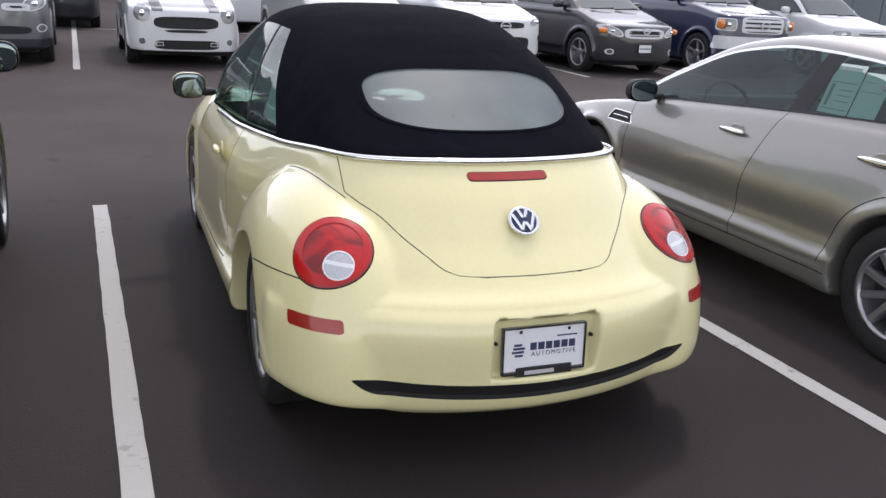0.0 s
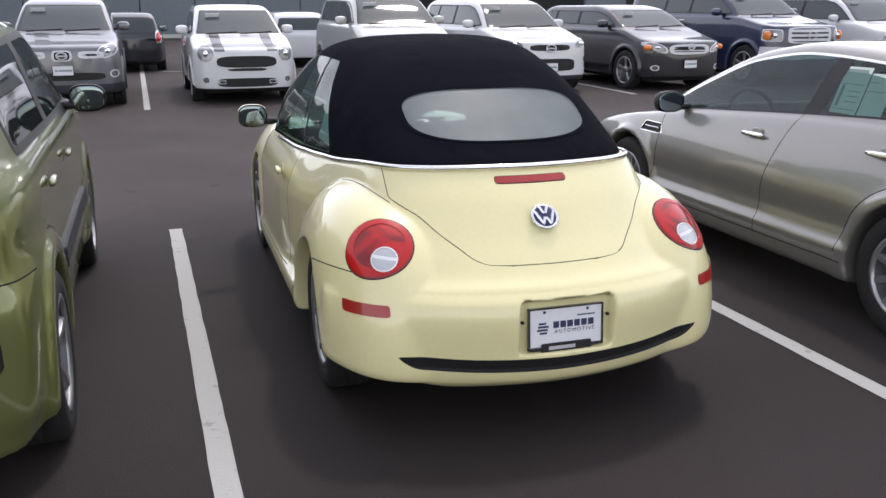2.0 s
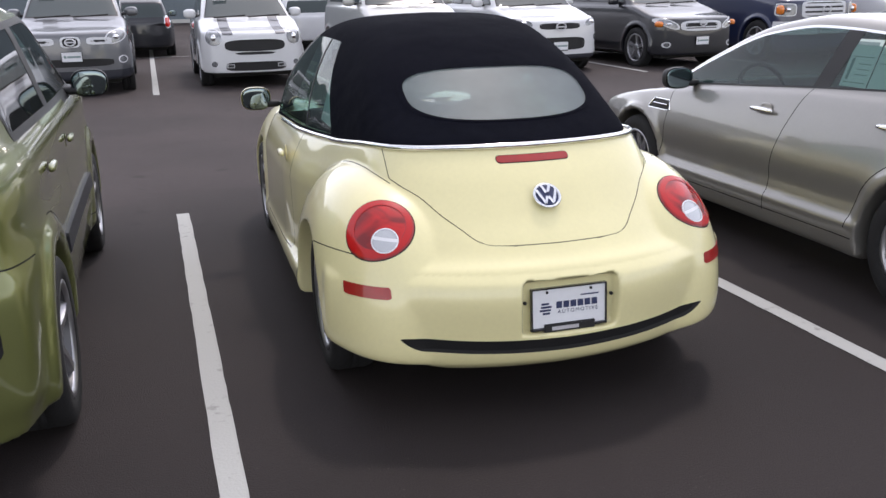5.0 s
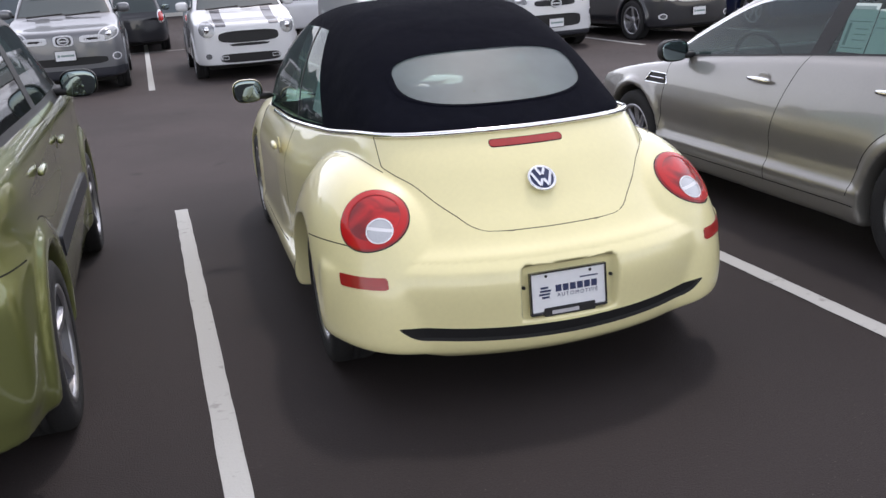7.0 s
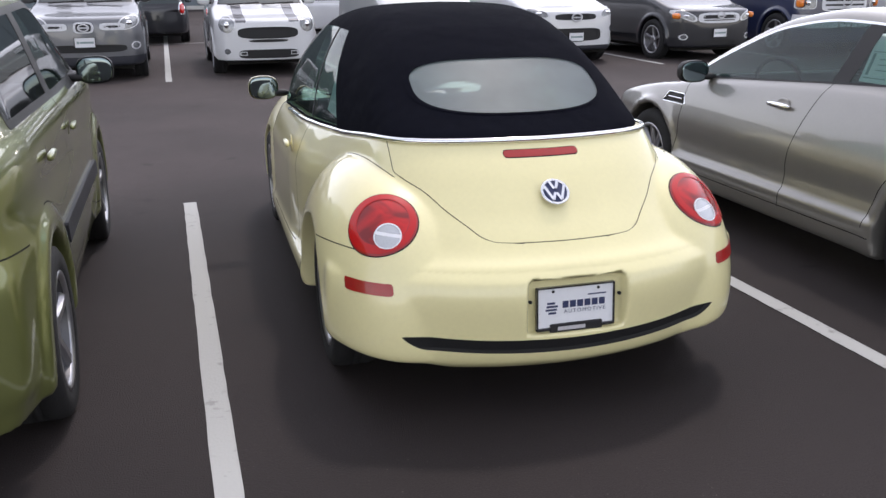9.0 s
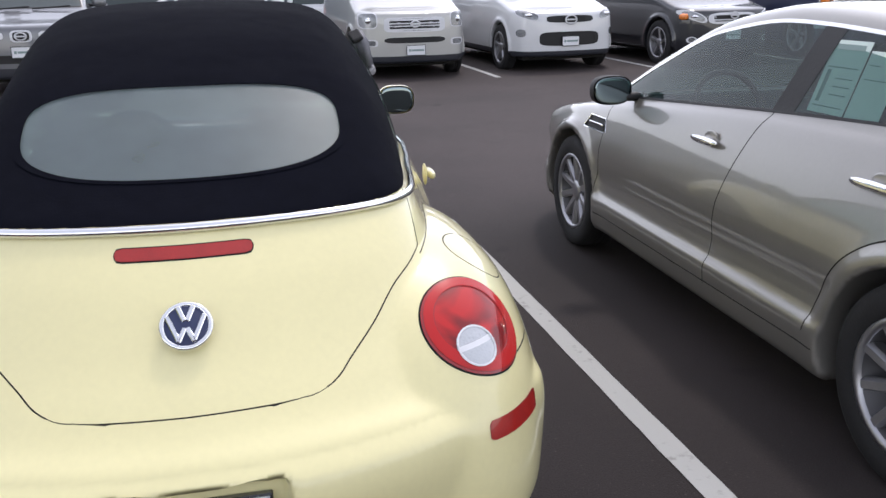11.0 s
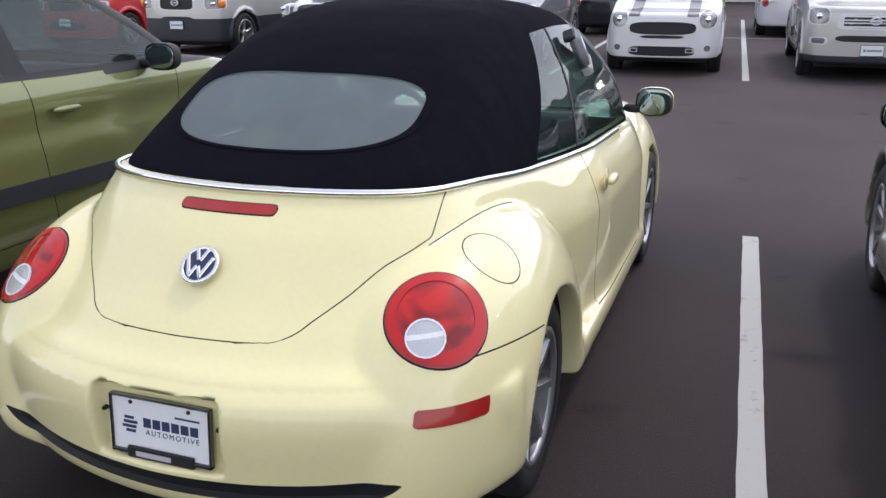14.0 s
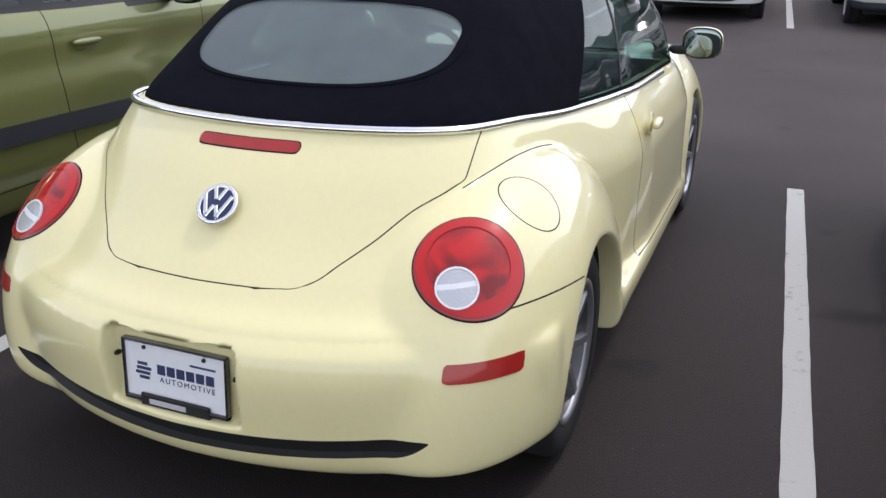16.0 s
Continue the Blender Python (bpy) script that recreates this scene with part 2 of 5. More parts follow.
def shell_part(name, shell, material, parent, label="", sink=0.0):
    """A part out of a piece of shell; sink moves it inwards (or outwards, below 0) and closes its rim."""
    v, f = shell.packed()
    if not f:
        return None
    _, first, back_ = np.unique(np.round(v, 5), axis=0, return_index=True, return_inverse=True)
    back_ = back_.ravel()
    v = v[first]
    f = [tuple(dict.fromkeys(int(back_[i]) for i in p)) for p in f]
    f = [p for p in f if len(p) > 2]
    if name != "body":
        groups = pieces(f)
        if len(groups) > 1:
            for g in groups:
                if len(g) > 5:
                    shell_part(name, Shell(v, g, shell.field), material, parent, label, sink)
            return None
    n = grad(shell.field, v)
    n /= np.maximum(np.linalg.norm(n, axis=1, keepdims=True), 1e-9)
    if not sink:
        return mesh_part(name, v, f, material, parent, label, normals=None if "window" in name or "windscreen" in name else n)
    seen = {}
    for p in f:
        for i, a in enumerate(p):
            b = p[(i + 1) % len(p)]
            k = (min(a, b), max(a, b))
            seen[k] = None if k in seen else (a, b)
    rim = [e for e in seen.values() if e]
    k = len(v)
    w = np.vstack([v - n * sink, v])
    f = list(f) + [(b, a, a + k, b + k) for a, b in rim]
    return mesh_part(name, w, f, material, parent, label, smooth=True, normals=np.vstack([n, n]))


def part(name, bm, material, parent=None, label="", smooth=False):
    me = bpy.data.meshes.new(name)
    bm.to_mesh(me)
    bm.free()
    me.materials.append(material)
    if smooth:
        me.polygons.foreach_set("use_smooth", [True] * len(me.polygons))
    ob = new(name, me)
    ob.parent = parent
    return tagged(ob, label)


def box_bm(lo, hi, bevel=0.0):
    bm = bmesh.new()
    bmesh.ops.create_cube(bm, size=1)
    for v in bm.verts:
        v.co = Vector([(lo[i] + hi[i]) / 2 + v.co[i] * (hi[i] - lo[i]) for i in range(3)])
    if bevel:
        bmesh.ops.bevel(bm, geom=bm.edges[:], offset=bevel, segments=2, affect='EDGES')
    return bm


def lathe_bm(prof, n=40):
    """Turns (radius, x) pairs round the x axis."""
    bm = bmesh.new()
    rings = [[bm.verts.new((x, r * math.cos(2 * math.pi * i / n), r * math.sin(2 * math.pi * i / n))) for i in range(n)] for r, x in prof]
    for a, b in zip(rings, rings[1:]):
        for i in range(n):
            bm.faces.new((a[i], a[(i + 1) % n], b[(i + 1) % n], b[i]))
    bmesh.ops.recalc_face_normals(bm, faces=bm.faces[:])
    return bm


def empty(name, label, category, group=""):
    e = new(name)
    return tagged(e, label, category, group)


WHEEL_DATA = {}


def wheel(parent, x, y, r, width=0.2, rim_r=None, spokes=5, side=1, material=None):
    """A wheel with its tyre, rim and spokes; side is the way its face looks along x."""
    rim_r = rim_r or r * 0.66
    key = (round(r, 3), round(rim_r, 3), spokes, width)
    w = new("wheel")
    w.parent = parent
    w.matrix_basis = pose(x, y, r, 0, 0, 0 if side > 0 else 180)
    h = width / 2
    if key not in WHEEL_DATA:
        tyre = part("tyre", lathe_bm([(rim_r, -h * 0.9), (r * 0.9, -h), (r * 0.975, -h * 0.86), (r, -h * 0.6), (r, -h * 0.22), (r * 0.985, -h * 0.2), (r * 0.985, -h * 0.12), (r, -h * 0.1),
                                      (r, h * 0.1), (r * 0.985, h * 0.12), (r * 0.985, h * 0.2), (r, h * 0.22), (r, h * 0.6), (r * 0.975, h * 0.86), (r * 0.9, h), (rim_r * 1.06, h * 0.98), (rim_r, h * 0.86)], 48), M_TYRE, smooth=True)
        # inner rim in the darker metal, its shade put into the colour
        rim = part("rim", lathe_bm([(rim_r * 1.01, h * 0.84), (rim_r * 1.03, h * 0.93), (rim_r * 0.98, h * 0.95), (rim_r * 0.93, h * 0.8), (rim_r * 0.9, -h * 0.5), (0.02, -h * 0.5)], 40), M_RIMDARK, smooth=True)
        bm = bmesh.new()
        for s in range(spokes):
            a = 2 * math.pi * s / spokes
            wd0, wd1 = rim_r * 0.24, rim_r * (0.30 if spokes <= 6 else 0.2)
            pts = []
            for rr, ww, xx in ((rim_r * 0.12, wd0, h * 0.55), (rim_r * 0.55, wd0 * 0.8, h * 0.72), (rim_r * 0.97, wd1, h * 0.8)):
                for sx, dx in ((-1, 0), (-0.6, 0.018), (0.6, 0.018), (1, 0), (0.8, -0.04), (-0.8, -0.04)):
                    yy, zz = sx * ww / 2, rr
                    pts.append(bm.verts.new((xx + dx - 0.012, yy * math.cos(a) - zz * math.sin(a), yy * math.sin(a) + zz * math.cos(a))))
            for k in (0, 6):
                for i in range(6):
                    bm.faces.new((pts[k + i], pts[k + (i + 1) % 6], pts[k + 6 + (i + 1) % 6], pts[k + 6 + i]))
            bm.faces.new(pts[12:18])
        bmesh.ops.recalc_face_normals(bm, faces=bm.faces[:])
        spoke = part("spokes", bm, M_ALLOY)
        lip = part("rim_lip", lathe_bm([(rim_r * 1.02, h * 0.86), (rim_r * 1.03, h * 0.95), (rim_r * 0.95, h * 0.96), (rim_r * 0.92, h * 0.8)], 40), M_ALLOY, smooth=True)
        hub = part("hub_cap", lathe_bm([(rim_r * 0.3, h * 0.5), (rim_r * 0.28, h * 0.68), (rim_r * 0.15, h * 0.72), (0.001, h * 0.73)], 20), M_ALLOY, smooth=True)
        WHEEL_DATA[key] = [("tyre", tyre.data), ("rim", rim.data), ("spokes", spoke.data), ("rim_lip", lip.data), ("hub_cap", hub.data)]
        obs = [tyre, rim, spoke, lip, hub]
    else:
        obs = [new(n, d) for n, d in WHEEL_DATA[key]]
    for o in obs:
        o.parent = w
    return w


# darker copy of the alloy: shade behind the spokes, painted in
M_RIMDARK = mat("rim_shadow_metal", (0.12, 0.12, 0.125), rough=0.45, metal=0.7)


def arches(f, x, y, z, wheels, r, ra, depth):
    for yc in wheels:
        c = smax(np.sqrt((y - yc) ** 2 + (z - r) ** 2) - ra, depth - x, 0.01)
        f = smax(f, -c, 0.012)
    return f


def glass(name, tint, haze, haze_color, rough=0.03, gloss=0.9):
    """A pane: clear tint, mirror gloss by angle, and a slightly uneven diffuse haze."""
    m = bpy.data.materials.new(name)
    m.use_nodes = True
    n, l = m.node_tree.nodes, m.node_tree.links
    n.clear()
    out = n.new("ShaderNodeOutputMaterial")
    tr = n.new("ShaderNodeBsdfTransparent")
    tr.inputs[0].default_value = (*tint, 1)
    df = n.new("ShaderNodeBsdfDiffuse")
    df.inputs[0].default_value = (*haze_color, 1)
    gl = n.new("ShaderNodeBsdfGlossy")
    gl.inputs["Roughness"].default_value = rough
    lw, pw, ml, ad = n.new("ShaderNodeLayerWeight"), n.new("ShaderNodeMath"), n.new("ShaderNodeMath"), n.new("ShaderNodeMath")
    lw.inputs["Blend"].default_value = 0.5
    pw.operation, ml.operation, ad.operation = 'POWER', 'MULTIPLY', 'ADD'
    pw.inputs[1].default_value, ml.inputs[1].default_value, ad.inputs[1].default_value = 4.0, gloss, 0.04
    l.new(lw.outputs["Facing"], pw.inputs[0])
    l.new(pw.outputs[0], ml.inputs[0])
    l.new(ml.outputs[0], ad.inputs[0])
    a, b = n.new("ShaderNodeMixShader"), n.new("ShaderNodeMixShader")
    tx, tc = n.new("ShaderNodeTexNoise"), n.new("ShaderNodeTexCoord")
    tx.inputs["Scale"].default_value = 6
    mr = n.new("ShaderNodeMapRange")
    mr.inputs["To Min"].default_value, mr.inputs["To Max"].default_value = haze * 0.75, haze * 1.25
    l.new(tc.outputs["Object"], tx.inputs["Vector"])
    l.new(tx.outputs["Fac"], mr.inputs["Value"])
    l.new(mr.outputs[0], a.inputs[0])
    l.new(tr.outputs[0], a.inputs[1])
    l.new(df.outputs[0], a.inputs[2])
    l.new(ad.outputs[0], b.inputs[0])
    l.new(a.outputs[0], b.inputs[1])
    l.new(gl.outputs[0], b.inputs[2])
    l.new(b.outputs[0], out.inputs[0])
    return m


M_PANE = glass("green_tinted_window_glass", (0.40, 0.54, 0.52), 0.05, (0.20, 0.29, 0.29), gloss=0.55)
# cloudy pane; its pale haze colour also stands in for reflected sky
M_REARPANE = glass("hazy_rear_window_glass", (0.60, 0.66, 0.67), 0.38, (0.24, 0.30, 0.315), 0.45, gloss=0.35)
M_DARKPANE = glass("dark_tinted_window_glass", (0.25, 0.29, 0.30), 0.015, (0.25, 0.3, 0.3))
M_MIRROR = mat("mirror_glass", (0.20, 0.25, 0.26), rough=0.02, metal=1.0)
M_CABIN = mat("dark_interior", (0.035, 0.036, 0.038), rough=0.8, noise_scale=60, vary=0.2)
M_CREAM = mat("cream_seat_cloth", (0.36, 0.38, 0.24), rough=0.8, noise_scale=120, vary=0.12, bump=0.15)
M_GREYSEAT = mat("grey_seat_cloth", (0.12, 0.125, 0.13), rough=0.85, noise_scale=120, vary=0.15, bump=0.15)
M_PAPER = mat("window_paper", (0.62, 0.72, 0.68), rough=0.7, noise_scale=30, vary=0.05)
M_INK = mat("grey_ink", (0.22, 0.30, 0.29), rough=0.7)
M_NAVYINK = mat("navy_ink", (0.03, 0.04, 0.10), rough=0.5)
M_BOXGREY = mat("grey_plastic", (0.20, 0.20, 0.22), rough=0.5, noise_scale=70, vary=0.15)
M_BOXLIGHT = mat("light_grey_plastic", (0.45, 0.44, 0.46), rough=0.5, noise_scale=70, vary=0.1)
M_GAP = mat("panel_gap", (0.02, 0.02, 0.018), rough=0.9)
M_GLOSSBLACK = mat("gloss_black_plastic", (0.02, 0.02, 0.022), rough=0.12, coat=0.6, noise_scale=60, vary=0.1)
M_LENSDARK = mat("deep_red_lens", (0.33, 0.012, 0.012), rough=0.12, coat=1.0)
M_REFLECTOR = mat("red_reflector", (0.36, 0.016, 0.012), rough=0.3, coat=0.6, noise_scale=300, vary=0.15)
M_STRIPE = paint("dark_grey_stripe", (0.10, 0.10, 0.11))
M_CLAD = mat("black_cladding", (0.022, 0.024, 0.032), rough=0.45, noise_scale=90, vary=0.15, bump=0.08)


# ---- ground, stripes ----
def slope(y):
    return max(0.0, (y - 4.0) * 0.012)


bm = bmesh.new()
ys = [-300, -60, 3.9] + [4 + 2 * i for i in range(25)] + [80, 200, 1200]
grid = [[bm.verts.new((x, yy, slope(min(yy, 52)))) for x in (-1200, -60, -20, 0, 20, 60, 1200)] for yy in ys]
for a, b in zip(grid, grid[1:]):
    for i in range(6):
        bm.faces.new((a[i], a[i + 1], b[i + 1], b[i]))
ground = part("ground", bm, M_ASPHALT)
tagged(ground, "dark grey worn asphalt of a parking lot", "asphalt", kind="structure")


def stripe(x0, y0, x1, y1, w=0.1):
    d = Vector((x1 - x0, y1 - y0, 0))
    n = Vector((-d.y, d.x, 0)).normalized() * (w / 2)
    bm = bmesh.new()
    k = max(1, int(d.length / 0.12))
    prev = None
    for i in range(k + 1):
        p = Vector((x0, y0, 0)) + d * (i / k)
        row = [bm.verts.new((p.x + s * n.x * (1 + random.uniform(-0.05, 0.05)), p.y + s * n.y, slope(p.y) + 0.004)) for s in (-1, 1)]
        if prev:
            bm.faces.new((prev[1], row[1], row[0], prev[0]))
        prev = row
    bmesh.ops.recalc_face_normals(bm, faces=bm.faces[:])
    if bm.faces[:][0].normal.z < 0:
        bmesh.ops.reverse_faces(bm, faces=bm.faces[:])
    ob = part("parking_line", bm, M_LINE)
    tagged(ob, "worn white painted parking line on asphalt", "parking line", "parking lines", "structure")


for k in range(-5, 6):
    x = 2.87 * k - 1.45
    stripe(x + (0.183 if k == 0 else 0.11), -1.0, x + (0.018 if k == 0 else 0.003), 3.99, 0.096)
for k in range(-6, 8):
    x = 2.96 * k - 1.78
    stripe(x, 12.05, x - 0.50, 27.5)
stripe(-22, 20.2, 22, 20.2, 0.1)

# ---- the building behind ----
wall = new("wall_north")
tagged(wall, "blue-grey panelled metal wall of a long building", "wall", kind="structure")
Y0 = 41.5
bays = [(-60, -14), (-10, 7.5), (12.5, 15.5), (20.5, 23), (28, 60)]
for a, b in bays:
    n = max(1, round((b - a) / 2.4))
    for i in range(n):
        x0, x1 = a + (b - a) * i / n, a + (b - a) * (i + 1) / n
        part("panel", box_bm((x0 + 0.02, Y0, 0.3), (x1 - 0.02, Y0 + 0.25, 6.5), 0.02), M_WALL, wall)
# added dark sheet; the bays' inner shade is put into its colour
part("backing", box_bm((-60, Y0 + 3, 0.3), (60, Y0 + 3.2, 6.5)), M_CABIN, wall, "dark sheet standing for the shade inside open bays")
part("lintel", box_bm((-60, Y0 - 0.05, 4.2), (60, Y0 + 0.3, 6.6)), M_WALL, wall)
part("kerb", box_bm((-60, Y0 - 0.12, 0.3), (60, Y0 - 0.02, 0.62)), M_LSILVER, wall)


# ---- parts that all cars share ----
def ell(cx, cz, a, b, p=2.4, tilt=0.0):
    """Outline, alike on both sides, in the plane of x and z."""
    def g(x, y, z):
        u, w = np.abs(x) - cx, z - cz - tilt * (np.abs(x) - cx)
        return ((np.abs(u / a) ** p + np.abs(w / b) ** p) ** (1 / p) - 1) * min(a, b)
    return g


def both(*gs):
    return lambda x, y, z: np.max([g(x, y, z) for g in gs], axis=0)


def ahead(y0):
    return lambda x, y, z: y0 - y


def behind(y0):
    return lambda x, y, z: y - y0


def aside(x0):
    return lambda x, y, z: x0 - np.abs(x)


def band(shell, g, w):
    """Splits off a strip of width w along the inside of g: core, strip, rest."""
    inner, rest = shell.cut(g)
    core, strip = inner.cut(lambda x, y, z: g(x, y, z) + w)
    return core, strip, rest


def line_strip(shell, g, limit, w=0.006):
    """A narrow strip along g = 0 where limit < 0: strip, rest."""
    near, far = shell.cut(limit)
    pos, neg = near.cut(g)
    a, pa = pos.cut(lambda x, y, z: -g(x, y, z) - w / 2)
    b, nb = neg.cut(lambda x, y, z: g(x, y, z) - w / 2)
    return join(a, b), join(join(pa, nb), far)


def evened(g, field):
    """The outline g, scaled so that its values are distances along the surface of field."""
    def e(x, y, z):
        v = np.stack([x, y, z], 1)
        d = 0.0015
        gr = np.stack([(g(*(v + o).T) - g(*(v - o).T)) / (2 * d) for o in np.eye(3) * d], 1)
        n = grad(field, v)
        n /= np.maximum(np.linalg.norm(n, axis=1, keepdims=True), 1e-9)
        gr -= n * (gr * n).sum(1, keepdims=True)
        return g(x, y, z) / np.maximum(np.linalg.norm(gr, axis=1), 0.25)
    return e


def join(a, b):
    (va, fa), (vb, fb) = a.packed(), b.packed()
    k = len(va)
    return Shell(np.vstack([va, vb]), fa + [tuple(i + k for i in f) for f in fb], a.field)


def round_box(lo, hi, r, seg=3):
    bm = bmesh.new()
    bmesh.ops.create_cube(bm, size=1)
    for v in bm.verts:
        v.co = Vector([(lo[i] + hi[i]) / 2 + v.co[i] * (hi[i] - lo[i]) for i in range(3)])
    bmesh.ops.bevel(bm, geom=bm.edges[:], offset=r, segments=seg, affect='EDGES')
    return bm


def seat(parent, x, y, z, cloth, tall=True):
    s = new("seat")
    s.parent = parent
    s.matrix_basis = pose(x, y, z)
    part("cushion", round_box((-0.25, -0.1, 0.0), (0.25, 0.42, 0.2), 0.07), cloth, s, smooth=True)
    b = part("backrest", round_box((-0.24, -0.08, 0), (0.24, 0.08, 0.62), 0.07), cloth, s, smooth=True)
    b.matrix_basis = pose(0, -0.08, 0.1, 14)
    if tall:
        h = part("headrest", round_box((-0.13, -0.05, 0), (0.13, 0.05, 0.17), 0.045), cloth, s, smooth=True)
        h.matrix_basis = pose(0, -0.26, 0.73, 10)
    return s


def torus_bm(R, r, n=36, m=10):
    bm = bmesh.new()
    ring = [[bm.verts.new(((R + r * math.cos(2 * math.pi * j / m)) * math.cos(2 * math.pi * i / n), (R + r * math.cos(2 * math.pi * j / m)) * math.sin(2 * math.pi * i / n), r * math.sin(2 * math.pi * j / m))) for j in range(m)] for i in range(n)]
    for i in range(n):
        for j in range(m):
            bm.faces.new((ring[i][j], ring[(i + 1) % n][j], ring[(i + 1) % n][(j + 1) % m], ring[i][(j + 1) % m]))
    return bm


def egg_bm(c, r, p=2.6, nu=28, nv=14):
    """A rounded block as a mesh."""
    bm = bmesh.new()

    def s(v):
        return math.copysign(abs(v) ** (2 / p), v)
    rows = []
    for j in range(nv + 1):
        b = -math.pi / 2 + math.pi * j / nv
        rows.append([bm.verts.new((c[0] + r[0] * s(math.cos(b)) * s(math.cos(2 * math.pi * i / nu)), c[1] + r[1] * s(math.sin(b)), c[2] + r[2] * s(math.cos(b)) * s(math.sin(2 * math.pi * i / nu)))) for i in range(nu)])
    for a, b in zip(rows, rows[1:]):
        for i in range(nu):
            bm.faces.new((a[i], a[(i + 1) % nu], b[(i + 1) % nu], b[i]))
    bmesh.ops.remove_doubles(bm, verts=bm.verts[:], dist=1e-5)
    bmesh.ops.recalc_face_normals(bm, faces=bm.faces[:])
    return bm


def wing_mirror(parent, side, x, y, z, w, h, material, deep=0.06):
    """A wing mirror; x is its middle, its glass looks back."""
    m = new("wing_mirror")
    m.parent = parent
    m.matrix_basis = pose(side * x, y, z)
    bm = egg_bm((0, 0, 0), (w / 2, deep, h / 2), 2.8)
    bmesh.ops.bisect_plane(bm, geom=bm.verts[:] + bm.edges[:] + bm.faces[:], plane_co=(0, -deep * 0.35, 0), plane_no=(0, -1, 0), clear_outer=True)
    part("housing", bm, material, m, smooth=True)
    bm = egg_bm((0, -deep * 0.35, 0), (w / 2 * 0.92, 0.004, h / 2 * 0.9), 2.8)
    part("mirror_glass", bm, M_MIRROR, m, smooth=True)
    bm = egg_bm((-side * w * 0.55, 0.0, -h * 0.25), (w * 0.28, deep * 0.5, h * 0.16), 2.4, 14, 8)
    part("bracket", bm, M_BLACK, m, smooth=True)
    return m


def door_handle(parent, side, x, y, z, material, length=0.2, cup=None):
    h = new("door_handle")
    h.parent = parent
    h.matrix_basis = pose(side * x, y, z)
    part("grip", egg_bm((side * 0.025, 0, 0), (0.016, length / 2, 0.018), 2.5, 14, 10), material, h, smooth=True)
    part("recess", egg_bm((0, -0.02, 0.0), (0.006, length * 0.27, 0.045), 2.2, 18, 8), cup or M_BLACK, h, smooth=True)
    return h


def steering(parent, x, y, z):
    s = part("steering_wheel", torus_bm(0.18, 0.016), M_CABIN, parent, smooth=True)
    s.matrix_basis = pose(x, y, z, 65)
    return s


def wheels(parent, x, ys, r, width, rim, spokes):
    for yc in ys:
        for s in (-1, 1):
            wheel(parent, s * x, yc, r, width, rim, spokes, s)


def well(parent, x, yc, r):
    """Dark liner of a wheel arch."""
    for s in (-1, 1):
        bm = lathe_bm([(r + 0.045, x), (r + 0.05, x - 0.28), (0.05, x - 0.29)], 28)
        bmesh.ops.delete(bm, geom=[v for v in bm.verts if v.co.z < -0.08], context='VERTS')
        o = part("arch_liner", bm, M_GAP, parent)
        o.matrix_basis = pose(0, yc, r, 0, 0, 0 if s > 0 else 180)


def bars(parent, name, items, material, m, depth=0.0012):
    """Plain bars (x, z, width, height) on a flat sheet that faces -y, at the pose m."""
    for x, z, w, h in items:
        o = part(name, box_bm((x - w / 2, -depth, z - h / 2), (x + w / 2, 0, z + h / 2)), material, parent)
        o.matrix_basis = m


def plate(parent, m, w=0.305, h=0.155):
    """A dealer's plate with its frame; the writing is plain bars."""
    p = new("number_plate")
    p.parent = parent
    p.matrix_basis = m
    part("sheet", round_box((-w / 2, -0.004, -h / 2), (w / 2, 0.004, h / 2), 0.003, 1), M_PLATE, p)
    for x0, x1, z0, z1 in ((-w / 2 - 0.004, w / 2 + 0.004, h / 2 - 0.003, h / 2 + 0.004), (-w / 2 - 0.004, w / 2 + 0.004, -h / 2 - 0.008, -h / 2 + 0.004), (-w / 2 - 0.004, -w / 2 + 0.003, -h / 2 - 0.008, h / 2 + 0.004), (w / 2 - 0.003, w / 2 + 0.004, -h / 2 - 0.008, h / 2 + 0.004)):
        part("plate_frame", round_box((x0, -0.012, z0), (x1, 0.008, z1), 0.003, 1), M_GLOSSBLACK, p)
    return p


